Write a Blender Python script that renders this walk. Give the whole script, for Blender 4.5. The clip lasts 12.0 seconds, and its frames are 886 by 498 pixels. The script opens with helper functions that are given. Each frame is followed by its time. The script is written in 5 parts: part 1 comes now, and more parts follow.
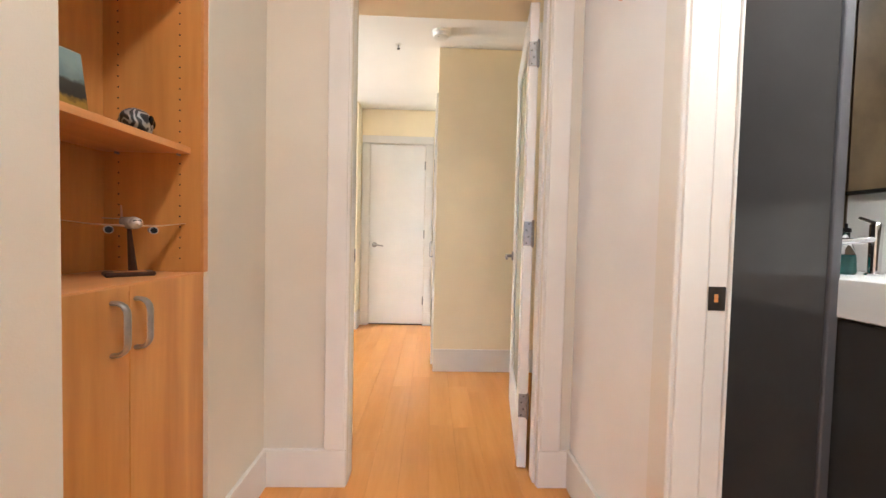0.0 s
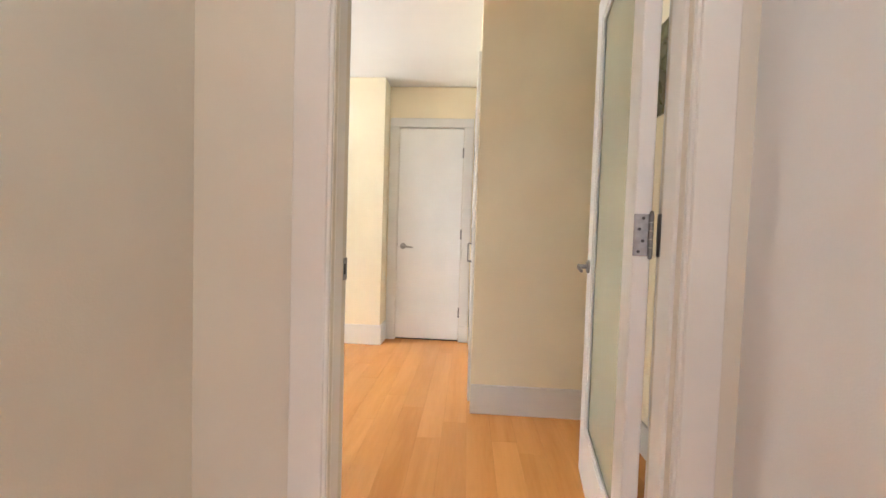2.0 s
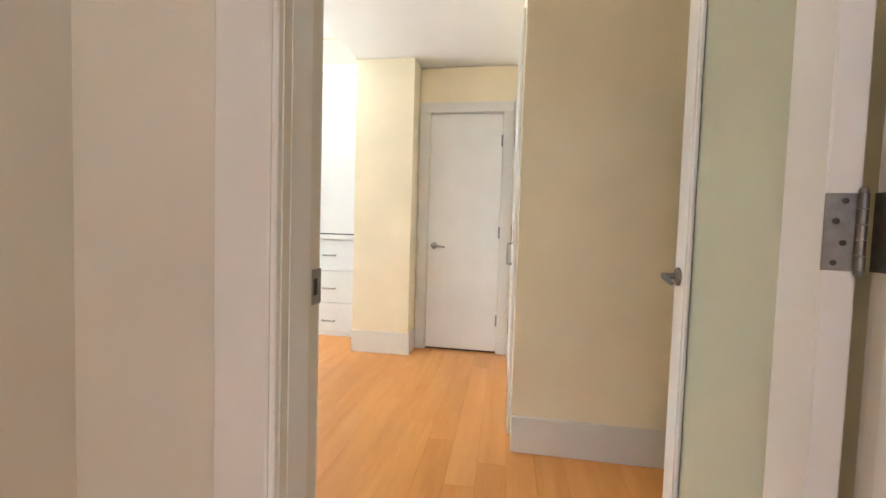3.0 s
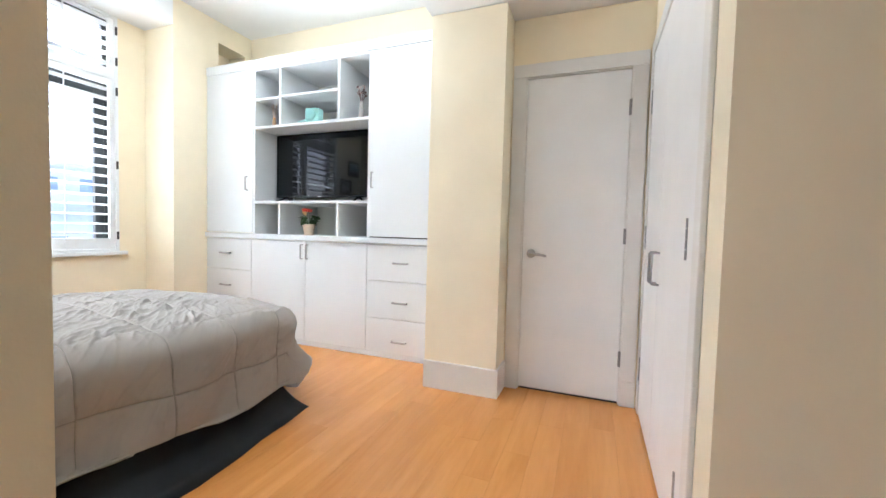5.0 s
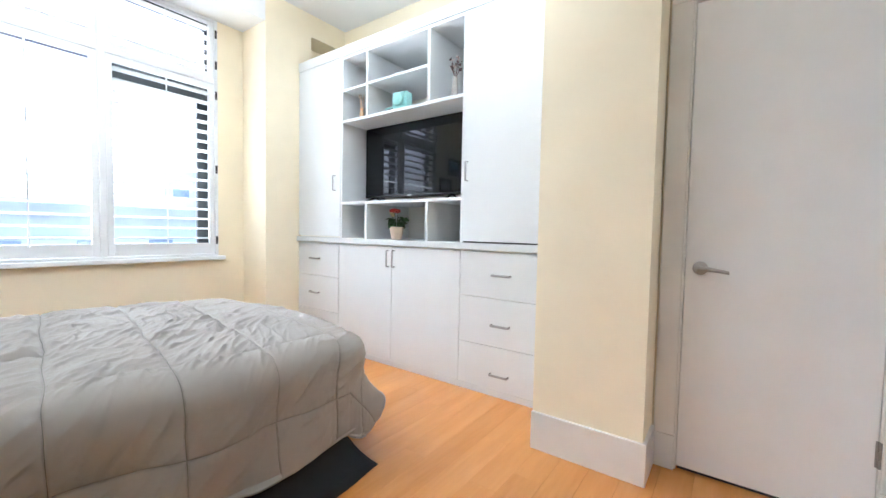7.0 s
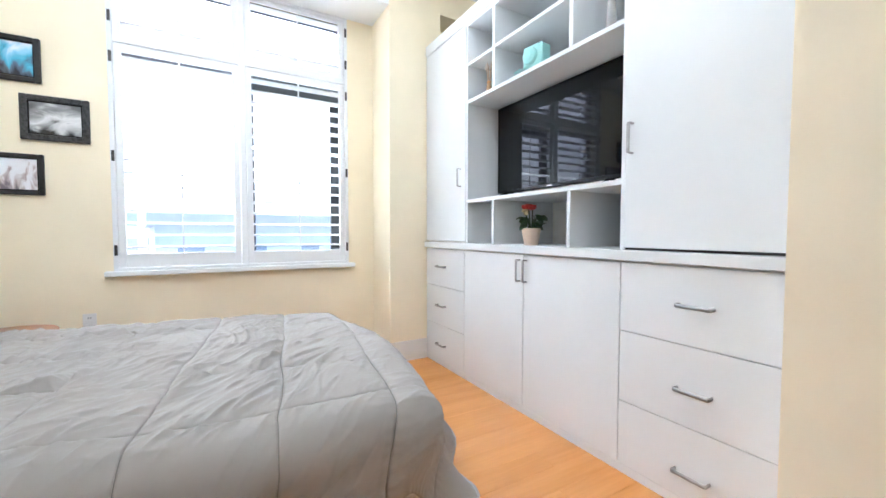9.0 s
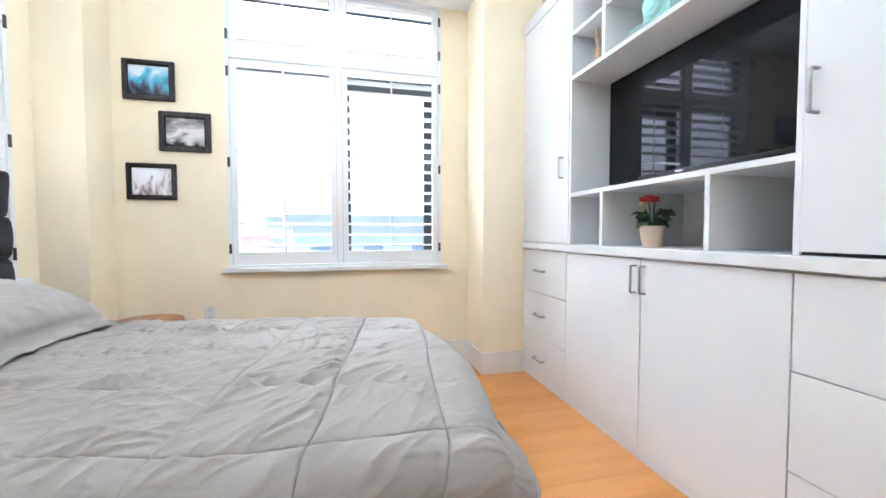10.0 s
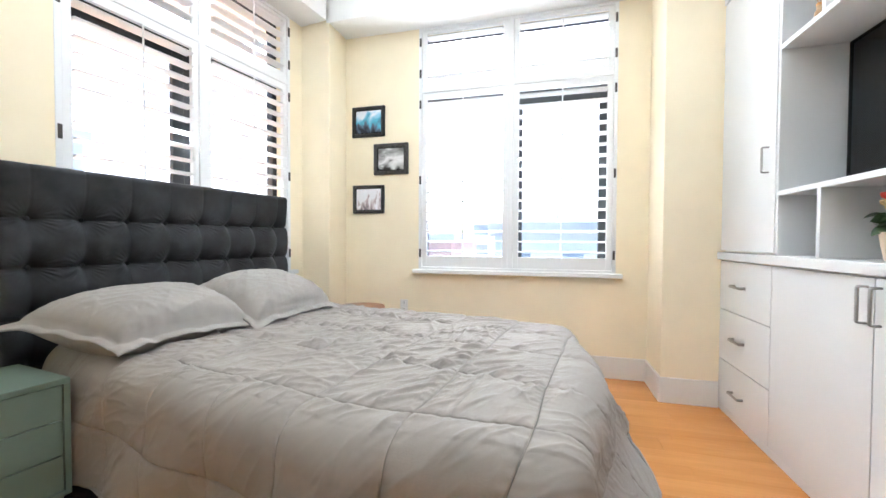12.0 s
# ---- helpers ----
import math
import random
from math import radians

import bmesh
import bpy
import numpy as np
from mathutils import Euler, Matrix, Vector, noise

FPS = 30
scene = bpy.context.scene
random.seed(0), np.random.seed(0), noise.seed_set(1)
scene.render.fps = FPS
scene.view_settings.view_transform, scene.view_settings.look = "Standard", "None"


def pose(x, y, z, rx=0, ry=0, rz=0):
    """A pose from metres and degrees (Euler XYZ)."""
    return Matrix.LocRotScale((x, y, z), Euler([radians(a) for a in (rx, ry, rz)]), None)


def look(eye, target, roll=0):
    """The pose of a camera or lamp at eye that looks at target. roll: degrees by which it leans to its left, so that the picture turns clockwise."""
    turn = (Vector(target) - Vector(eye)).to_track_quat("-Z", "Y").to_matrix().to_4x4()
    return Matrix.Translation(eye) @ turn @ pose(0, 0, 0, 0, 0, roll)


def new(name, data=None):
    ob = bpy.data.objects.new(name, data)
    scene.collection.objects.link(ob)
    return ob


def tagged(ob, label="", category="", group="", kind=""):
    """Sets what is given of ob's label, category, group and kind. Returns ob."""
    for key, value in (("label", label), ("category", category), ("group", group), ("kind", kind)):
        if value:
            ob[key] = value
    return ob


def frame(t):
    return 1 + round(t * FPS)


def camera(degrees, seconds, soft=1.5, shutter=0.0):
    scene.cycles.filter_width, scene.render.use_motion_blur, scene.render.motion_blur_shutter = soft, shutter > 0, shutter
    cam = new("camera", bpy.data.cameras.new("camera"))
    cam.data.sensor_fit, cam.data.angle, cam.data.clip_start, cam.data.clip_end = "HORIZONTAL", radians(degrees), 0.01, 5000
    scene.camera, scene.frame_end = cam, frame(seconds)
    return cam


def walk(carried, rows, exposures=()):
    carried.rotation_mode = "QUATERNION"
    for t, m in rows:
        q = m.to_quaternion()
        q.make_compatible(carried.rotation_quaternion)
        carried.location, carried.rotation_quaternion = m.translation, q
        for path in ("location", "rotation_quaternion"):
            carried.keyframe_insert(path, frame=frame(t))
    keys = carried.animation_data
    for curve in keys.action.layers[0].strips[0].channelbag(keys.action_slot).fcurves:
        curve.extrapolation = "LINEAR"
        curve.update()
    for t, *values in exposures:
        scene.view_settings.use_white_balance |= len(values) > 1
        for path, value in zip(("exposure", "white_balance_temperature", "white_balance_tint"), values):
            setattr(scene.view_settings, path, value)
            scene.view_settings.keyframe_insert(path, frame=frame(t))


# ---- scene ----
cam = camera(96.71, 12.0)
# seconds, eye x y z, yaw, pitch, roll
PATH = [
    (0, 0.065, 0.086, 1.085, -1.77, -2.02, 1.35),
    (0.5, 0.068, 0.255, 1.084, -0.31, -2.09, 1.24),
    (1, 0.060, 0.437, 1.087, 0.66, -2.35, 1.42),
    (1.5, 0.058, 0.617, 1.088, 1.79, -2.24, 1.50),
    (2, 0.056, 0.815, 1.088, 3.65, -2.21, 1.79),
    (2.5, 0.048, 1.030, 1.087, 6.14, -2.42, 1.71),
    (3, 0.039, 1.237, 1.085, 8.99, -2.59, 1.75),
    (5, -0.203, 2.024, 1.086, 20.92, -2.52, 1.51),
    (5.5, -0.256, 2.198, 1.088, 24.62, -2.47, 1.39),
    (6, -0.330, 2.357, 1.089, 28.19, -2.54, 1.31),
    (6.5, -0.415, 2.505, 1.091, 31.85, -2.45, 1.23),
    (7, -0.496, 2.657, 1.096, 36.17, -2.61, 1.13),
    (9, -0.873, 3.369, 1.095, 60.33, -2.37, 0.04),
    (9.5, -0.982, 3.508, 1.091, 68.34, -2.17, -0.07),
    (10, -1.092, 3.595, 1.089, 76.20, -2.32, -0.08),
    (10.5, -1.142, 3.679, 1.089, 84.52, -2.18, -0.11),
    (11, -1.133, 3.732, 1.090, 92.63, -1.73, -0.07),
    (11.5, -1.072, 3.779, 1.091, 99.21, -1.49, 0.01),
    (12, -0.989, 3.865, 1.088, 105.04, -1.31, 0.26),
]


def eye_pose(x, y, z, yaw, pitch, roll):
    a, p = radians(yaw), radians(pitch)
    ahead = Vector((-math.sin(a) * math.cos(p), math.cos(a) * math.cos(p), math.sin(p)))
    return look((x, y, z), Vector((x, y, z)) + ahead, roll)


EXP0 = 3.77
EXPOSURES = [(0.0, EXP0 + 0.58, 6250, 8), (1.0, EXP0 + 0.55, 6150, 8), (2.0, EXP0 + 0.33, 6150, 7), (2.5, EXP0 + 0.18, 6150, 6), (3.2, EXP0 + 0.15, 6100, 5), (4.8, EXP0 + 0.02, 5550, 7), (7.5, EXP0 - 0.03, 5400, 7), (9.0, EXP0 - 0.08, 5400, 8), (10.5, EXP0 - 0.08, 5500, 8), (12.0, EXP0 - 0.1, 5700, 8)]
walk(cam, [(t, eye_pose(*row)) for t, *row in PATH], EXPOSURES)

# ---- world and light ----
world = bpy.data.worlds.new("sky")
scene.world = world
world.use_nodes = True
wn = world.node_tree
sky = wn.nodes.new("ShaderNodeTexSky")
sky.sky_type = "NISHITA"
sky.sun_disc = False
sky.sun_elevation, sky.sun_rotation = radians(52), radians(244)
sky.air_density, sky.dust_density = 0.6, 5.0
wn.links.new(sky.outputs["Color"], wn.nodes["Background"].inputs["Color"])
wn.nodes["Background"].inputs["Strength"].default_value = 0.075
sun = new("sun", bpy.data.lights.new("sun", "SUN"))
sun.data.energy, sun.data.angle, sun.data.color = 2.0, radians(60), (1.0, 0.985, 0.96)
sun.matrix_basis = look((-9.4, -4.6, 13.2), (0, 0, 0))


# daylight that the louvres throw up into the room, one lamp in each window's opening
for place, heading, power, rise in (((-4.27, 3.558, 1.65), 0.0, 4.2, 0.72), ((-2.94, 1.67, 1.65), 82.0, 2.6, 1.2)):
    lamp = new("window_light", bpy.data.lights.new("window_light", "AREA"))
    lamp.data.shape, lamp.data.size, lamp.data.size_y = "RECTANGLE", 1.45, 0.30
    lamp.data.energy, lamp.data.spread, lamp.data.color = power, radians(74), (0.98, 0.985, 0.99)
    away = Vector((math.cos(radians(heading)), math.sin(radians(heading)), rise))
    lamp.matrix_basis = look(place, Vector(place) + away)
BATH_GLOW, HALL_FILL = 7.0, 2.9


# ---- materials ----
def nodes_of(name):
    m = bpy.data.materials.new(name)
    m.use_nodes = True
    return m, m.node_tree.nodes, m.node_tree.links, m.node_tree.nodes["Principled BSDF"]


def paint(name, col, rough=0.5, grain=0.04, scale=6.0, bump=0.03, bump_scale=180.0, metal=0.0, spec=0.5, sheen=0.0):
    """A painted or plain surface: two scales of tone, fine relief."""
    m, n, l, b = nodes_of(name)
    tc = n.new("ShaderNodeTexCoord")
    big = n.new("ShaderNodeTexNoise")
    big.inputs["Scale"].default_value, big.inputs["Detail"].default_value = scale, 5
    fine = n.new("ShaderNodeTexNoise")
    fine.inputs["Scale"].default_value, fine.inputs["Detail"].default_value = bump_scale, 3
    l.new(tc.outputs["Object"], big.inputs["Vector"])
    l.new(tc.outputs["Object"], fine.inputs["Vector"])
    ramp = n.new("ShaderNodeValToRGB")
    lo = [max(0.0, c * (1 - grain * 1.6)) for c in col]
    hi = [min(1.0, c * (1 + grain)) for c in col]
    ramp.color_ramp.elements[0].position, ramp.color_ramp.elements[0].color = 0.3, (*lo, 1)
    ramp.color_ramp.elements[1].position, ramp.color_ramp.elements[1].color = 0.7, (*hi, 1)
    l.new(big.outputs["Fac"], ramp.inputs["Fac"])
    l.new(ramp.outputs["Color"], b.inputs["Base Color"])
    bp = n.new("ShaderNodeBump")
    bp.inputs["Strength"].default_value, bp.inputs["Distance"].default_value = bump, 0.01
    l.new(fine.outputs["Fac"], bp.inputs["Height"])
    l.new(bp.outputs["Normal"], b.inputs["Normal"])
    b.inputs["Roughness"].default_value = rough
    b.inputs["Metallic"].default_value = metal
    b.inputs["Specular IOR Level"].default_value = spec
    if sheen:
        b.inputs["Sheen Weight"].default_value = sheen
        b.inputs["Sheen Roughness"].default_value = 0.35
    return m


def wood(name, dark, light, along="y", rough=0.3, random_tone=0.25, grain_scale=1.0):
    """Maple-like wood: long fine grain, soft figure, a tone of its own for each board."""
    m, n, l, b = nodes_of(name)
    tc, mp = n.new("ShaderNodeTexCoord"), n.new("ShaderNodeMapping")
    stretch = {"x": (1.2, 14, 14), "y": (14, 1.2, 14), "z": (14, 14, 1.2)}[along]
    mp.inputs["Scale"].default_value = [s * grain_scale for s in stretch]
    info = n.new("ShaderNodeObjectInfo")
    add = n.new("ShaderNodeVectorMath")
    add.operation = "MULTIPLY_ADD"
    comb = n.new("ShaderNodeCombineXYZ")
    for k in range(3):
        l.new(info.outputs["Random"], comb.inputs[k])
    add.inputs[1].default_value = (37, 53, 29)
    l.new(comb.outputs["Vector"], add.inputs[0])
    l.new(tc.outputs["Object"], add.inputs[2])
    l.new(add.outputs["Vector"], mp.inputs["Vector"])
    big = n.new("ShaderNodeTexNoise")
    big.inputs["Scale"].default_value, big.inputs["Detail"].default_value, big.inputs["Distortion"].default_value = 0.6, 6, 0.8
    fine = n.new("ShaderNodeTexNoise")
    fine.inputs["Scale"].default_value, fine.inputs["Detail"].default_value = 5.0, 4
    l.new(mp.outputs["Vector"], big.inputs["Vector"])
    l.new(mp.outputs["Vector"], fine.inputs["Vector"])
    mix = n.new("ShaderNodeMath")
    mix.operation = "MULTIPLY_ADD"
    mix.inputs[1].default_value = 0.35
    l.new(fine.outputs["Fac"], mix.inputs[0])
    l.new(big.outputs["Fac"], mix.inputs[2])
    tone = n.new("ShaderNodeMath")
    tone.operation = "MULTIPLY_ADD"
    tone.inputs[1].default_value, tone.inputs[2].default_value = random_tone, -random_tone / 2
    l.new(info.outputs["Random"], tone.inputs[0])
    sm = n.new("ShaderNodeMath")
    sm.operation = "ADD"
    l.new(mix.outputs["Value"], sm.inputs[0])
    l.new(tone.outputs["Value"], sm.inputs[1])
    ramp = n.new("ShaderNodeValToRGB")
    ramp.color_ramp.elements[0].position, ramp.color_ramp.elements[0].color = 0.35, (*dark, 1)
    ramp.color_ramp.elements[1].position, ramp.color_ramp.elements[1].color = 1.0, (*light, 1)
    l.new(sm.outputs["Value"], ramp.inputs["Fac"])
    l.new(ramp.outputs["Color"], b.inputs["Base Color"])
    bp = n.new("ShaderNodeBump")
    bp.inputs["Strength"].default_value, bp.inputs["Distance"].default_value = 0.04, 0.002
    l.new(fine.outputs["Fac"], bp.inputs["Height"])
    l.new(bp.outputs["Normal"], b.inputs["Normal"])
    b.inputs["Roughness"].default_value = rough
    return m


def glass(name, tint=(1, 1, 1), rough=0.0):
    m, n, l, b = nodes_of(name)
    b.inputs["Base Color"].default_value = (*tint, 1)
    b.inputs["Transmission Weight"].default_value = 1.0
    b.inputs["Roughness"].default_value = rough
    b.inputs["IOR"].default_value = 1.45
    return m


CREAM = paint("cream_wall_paint", (0.92, 0.82, 0.605), 0.65, 0.03, 2.5, 0.06, 240)
BEIGE = paint("hall_wall_paint", (0.735, 0.685, 0.585), 0.65, 0.03, 2.5, 0.06, 240)
WHITE = paint("ceiling_paint", (0.89, 0.885, 0.86), 0.75, 0.02, 2.0, 0.05, 240)
HALLWHITE = paint("hall_white_paint", (0.86, 0.857, 0.86), 0.6, 0.03, 2.5, 0.06, 240)
TRIM = paint("white_trim_paint", (0.80, 0.778, 0.73), 0.35, 0.025, 5.0, 0.03, 120)
CABINET = paint("white_lacquer", (0.755, 0.768, 0.765), 0.38, 0.012, 3.0, 0.015, 150)
DOORPAINT = paint("door_paint", (0.86, 0.853, 0.83), 0.4, 0.02, 4.0, 0.03, 140)
INSIDE = paint("cabinet_inside", (0.88, 0.86, 0.78), 0.5, 0.02, 4.0, 0.02, 140)
FLOORWOOD = wood("maple_floor", (0.58, 0.235, 0.055), (0.74, 0.34, 0.098), "y", 0.26, 0.22)
MAPLE = wood("maple_veneer", (0.46, 0.175, 0.036), (0.84, 0.43, 0.135), "z", 0.35, 0.06, 0.55)
MAPLE_EDGE = wood("maple_edge", (0.54, 0.21, 0.06), (0.78, 0.38, 0.14), "y", 0.4, 0.06)
STEEL = paint("brushed_steel", (0.40, 0.395, 0.385), 0.32, 0.08, 40.0, 0.05, 300, metal=1.0)
HINGE = paint("nickel_hinge", (0.32, 0.31, 0.30), 0.38, 0.10, 60.0, 0.06, 300, metal=1.0)
DARKMETAL = paint("dark_metal", (0.08, 0.075, 0.07), 0.4, 0.1, 60.0, 0.05, 300, metal=0.8)
BLACK = paint("black_plastic", (0.012, 0.012, 0.013), 0.25, 0.1, 30.0, 0.02, 200, spec=0.25)
# near-black: painted shade in gaps and holes, also soil and cabinet bodies
DARKGAP = paint("shadow_gap", (0.03, 0.028, 0.026), 0.8, 0.1, 30.0, 0.02, 200)
GREYGLOSS = paint("charcoal_gloss", (0.048, 0.046, 0.046), 0.12, 0.06, 6.0, 0.01, 200)
STONEGREY = paint("sill_slab", (0.6, 0.6, 0.58), 0.5, 0.05, 8.0, 0.05, 90)
QUILT = paint("grey_cotton_quilt", (0.345, 0.315, 0.283), 0.8, 0.03, 9.0, 0.25, 420, sheen=0.1)
PILLOWCLOTH = paint("grey_cotton_pillow", (0.38, 0.352, 0.318), 0.8, 0.03, 9.0, 0.35, 420, sheen=0.15)
SKIRTCLOTH = paint("black_bed_skirt", (0.012, 0.013, 0.016), 0.9, 0.1, 12.0, 0.3, 350)
VELVET = paint("charcoal_velvet", (0.018, 0.019, 0.022), 0.7, 0.5, 9.0, 0.15, 300, sheen=0.15)
SAGE = paint("sage_green_paint", (0.175, 0.24, 0.19), 0.5, 0.04, 8.0, 0.04, 150)
PANE = glass("window_glass", (1, 1, 1))
FRAMEBLACK = paint("black_window_frame", (0.015, 0.018, 0.02), 0.4, 0.1, 20.0, 0.03, 150)


# ---- building helpers ----
def box(bm, x0, x1, y0, y1, z0, z1, bevel=0.0, seg=1):
    made = bmesh.ops.create_cube(bm, size=1.0, matrix=Matrix.Translation(((x0 + x1) / 2, (y0 + y1) / 2, (z0 + z1) / 2)) @ Matrix.Diagonal((abs(x1 - x0), abs(y1 - y0), abs(z1 - z0), 1)))
    if bevel:
        edges = list({e for v in made["verts"] for e in v.link_edges})
        bmesh.ops.bevel(bm, geom=edges, offset=bevel, segments=seg, affect="EDGES", profile=0.5)
    return bm


def boxes(*rows, bevel=0.0):
    bm = bmesh.new()
    for r in rows:
        box(bm, *r, bevel=bevel)
    return bm


def rod(bm, a, b, r, seg=12, r2=None):
    a, b = Vector(a), Vector(b)
    d = b - a
    bmesh.ops.create_cone(bm, cap_ends=True, segments=seg, radius1=r, radius2=r if r2 is None else r2, depth=d.length,
                          matrix=Matrix.Translation((a + b) / 2) @ d.to_track_quat("Z", "Y").to_matrix().to_4x4())
    return bm


def lathe(profile, seg=24, bm=None, at=(0, 0, 0)):
    bm = bm or bmesh.new()
    rings = []
    for r, z in profile:
        rings.append([bm.verts.new((at[0] + max(r, 1e-4) * math.cos(2 * math.pi * k / seg), at[1] + max(r, 1e-4) * math.sin(2 * math.pi * k / seg), at[2] + z)) for k in range(seg)])
    for lo, hi in zip(rings, rings[1:]):
        for k in range(seg):
            bm.faces.new((lo[k], lo[(k + 1) % seg], hi[(k + 1) % seg], hi[k]))
    bm.faces.new(list(reversed(rings[0])))
    bm.faces.new(rings[-1])
    return bm


def prism(bm, points, z0, z1):
    lo = [bm.verts.new((x, y, z0)) for x, y in points]
    hi = [bm.verts.new((x, y, z1)) for x, y in points]
    bm.faces.new(list(reversed(lo)))
    bm.faces.new(hi)
    k = len(points)
    for i in range(k):
        bm.faces.new((lo[i], lo[(i + 1) % k], hi[(i + 1) % k], hi[i]))
    return bm


def mesh_of(name, bm, material, smooth=False):
    bmesh.ops.recalc_face_normals(bm, faces=bm.faces)
    me = bpy.data.meshes.new(name)
    bm.to_mesh(me)
    bm.free()
    for mt in (material if isinstance(material, (list, tuple)) else [material]):
        me.materials.append(mt)
    if smooth:
        for p in me.polygons:
            p.use_smooth = True
    return me


def part(name, bm, material, parent, label="", smooth=False):
    ob = new(name, mesh_of(name, bm, material, smooth))
    ob.parent = parent
    if label:
        ob["label"] = label
    return ob


def thing(name, m, label, category, group="", kind=""):
    ob = new(name)
    ob.matrix_basis = m
    ob.empty_display_size = 0.1
    return tagged(ob, label, category, group, kind)


def structure(name, bm, material, label, category="", smooth=False):
    ob = new(name, mesh_of(name, bm, material, smooth))
    return tagged(ob, label, category or name.split("_")[0], kind="structure")


def smooth_by_angle(ob, deg=40):
    me = ob.data
    me.polygons.foreach_set("use_smooth", [True] * len(me.polygons))
    bm = bmesh.new()
    bm.from_mesh(me)
    for e in bm.edges:
        e.smooth = len(e.link_faces) == 2 and e.calc_face_angle(0) < radians(deg)
    bm.to_mesh(me)
    bm.free()
    return ob


# ---- plan ----
SKEW = 8.0
YE0, YE1 = 1.755, 1.865          # hall end wall
XL, XR = -0.628, 0.690           # hall side walls
XW = -4.33                       # window wall
LOW, HIGH = 2.545, 3.20          # ceilings
SOFF = 2.945
YN, YC = 5.5, 4.945              # north wall, cabinet front
XPIL = -3.93                     # corner pilaster face
XB0, XB1 = -1.28, -0.77          # pillar
YD = 4.77                        # door wall
XCL = 0.10                       # closet wall
YY = 3.20                        # cream wall beside the door
YV = 2.27                        # end of the entry passage
XV = -0.75
SE, CE = math.cos(radians(SKEW)), math.sin(radians(SKEW))


def south(s, off=0.0, z=0.0):
    """A place on the skewed window wall: s along it, off into the room."""
    return (-4.035 + SE * s + CE * off, 1.757 - CE * s + SE * off, z)


# ---- shell ----
structure("wall_hall_end", boxes((-1.15, -0.275, YE0, YE1, 0, 2.54), (0.545, 1.6, YE0, YE1, 0, 2.54), (-0.275, 0.545, YE0, YE1, 2.155, 2.54)), BEIGE, "beige painted wall with a doorway into the bedroom", "wall")
structure("wall_hall_left", boxes((XL - 0.11, -0.576, -0.3, 0.788, 0, 2.54), (XL - 0.11, XL, 1.335, YE0, 0, 2.54), (XL - 0.11, XL, 0.788, 1.335, 2.3, 2.54), (-1.12, XL - 0.11, 1.345, 1.44, 0, 2.54), (-1.12, XL - 0.11, 0.69, 0.79, 0, 2.54), (-1.15, -1.04, 0.79, 1.345, 0, 2.54)), BEIGE, "beige painted hall wall with a recess for a bookcase", "wall")
structure("wall_hall_right", boxes((XR, XR + 0.118, 1.059, YE0, 0, 2.54), (XR, XR + 0.118, -0.3, 0.08, 0, 2.54), (XR, XR + 0.118, 0.08, 1.059, 2.149, 2.54)), HALLWHITE, "pale painted hall wall with a bathroom doorway", "wall")
structure("wall_west", boxes((XW - 0.25, XW, 1.2, 2.742, 0, 3.3), (XW - 0.25, XW, 4.373, 5.6, 0, 3.3), (XW - 0.25, XW, 2.742, 4.373, 0, 0.82), (XW - 0.25, XW, 2.742, 4.373, 2.955, 3.3)), CREAM, "cream painted wall with a tall window", "wall")
bm = boxes((-0.6, 0.142, -0.25, 0, 0, 3.3), (1.68, 3.0, -0.25, 0, 0, 3.3), (0.142, 1.68, -0.25, 0, 0, 0.82), (0.142, 1.68, -0.25, 0, 2.955, 3.3))
ws = structure("wall_south", bm, CREAM, "cream painted wall with a tall window behind the bed", "wall")
ws.matrix_basis = pose(-4.035, 1.757, 0, 0, 0, -SKEW)
structure("wall_nook", boxes((-1.17, -1.152, 1.2, YE0, 0, 3.3), (-1.17, -0.87, YE1 + 0.001, YE1 + 0.03, 0, 3.3)), CREAM, "cream painted return wall of the bedroom", "wall")
structure("column_southwest", prism(bmesh.new(), [(XW + 0.001, 2.026), (XW + 0.001, 1.5), (-4.035, 1.5), (-4.035, 2.026)], 0, 3.3), CREAM, "cream painted corner column", "column")
structure("column_northwest", boxes((XW + 0.001, XPIL, 4.605, 5.08, 0, 3.25), (XW + 0.001, XPIL, 5.08, 5.42, 0, 2.68), (XW + 0.001, XPIL, 5.08, 5.42, 2.985, 3.25), (XW + 0.001, XPIL, 5.42, 5.5, 0, 3.25), (XW + 0.001, XW + 0.15, 5.08, 5.42, 2.68, 2.985)), CREAM, "cream painted corner column with a small notch", "column")
structure("pillar", boxes((XB0, XB1, 4.535, 5.6, 0, 2.54)), CREAM, "cream painted square pillar beside the wardrobe wall", "pillar")
structure("wall_north", boxes((XW, XB0 + 0.2, YN + 0.001, YN + 0.12, 0, 3.3)), CREAM, "cream painted wall above the built-in cabinets", "wall")
structure("wall_far_door", boxes((XB1 + 0.001, -0.675, YD, YD + 0.12, 0, 2.54), (-0.012, XCL, YD, YD + 0.12, 0, 2.54), (-0.675, -0.012, YD, YD + 0.12, 2.145, 2.54)), CREAM, "cream painted wall with a white door", "wall")
structure("wall_closet", boxes((XCL, XCL + 0.10, 3.44, 3.2, 0, 2.54), (XCL, XCL + 0.10, 4.67, 4.89, 0, 2.54), (XCL, XCL + 0.10, 3.44, 4.67, 2.16, 2.54)), CREAM, "cream painted closet wall", "wall")
structure("wall_beside_door", boxes((XCL + 0.1, 1.1, YY, YY + 0.10, 0, 2.54)), CREAM, "cream painted wall facing the doorway", "wall")
structure("wall_behind_door", boxes((0.98, 1.1, YE1, YY - 0.001, 0, 2.54)), CREAM, "cream painted wall behind the open door", "wall")
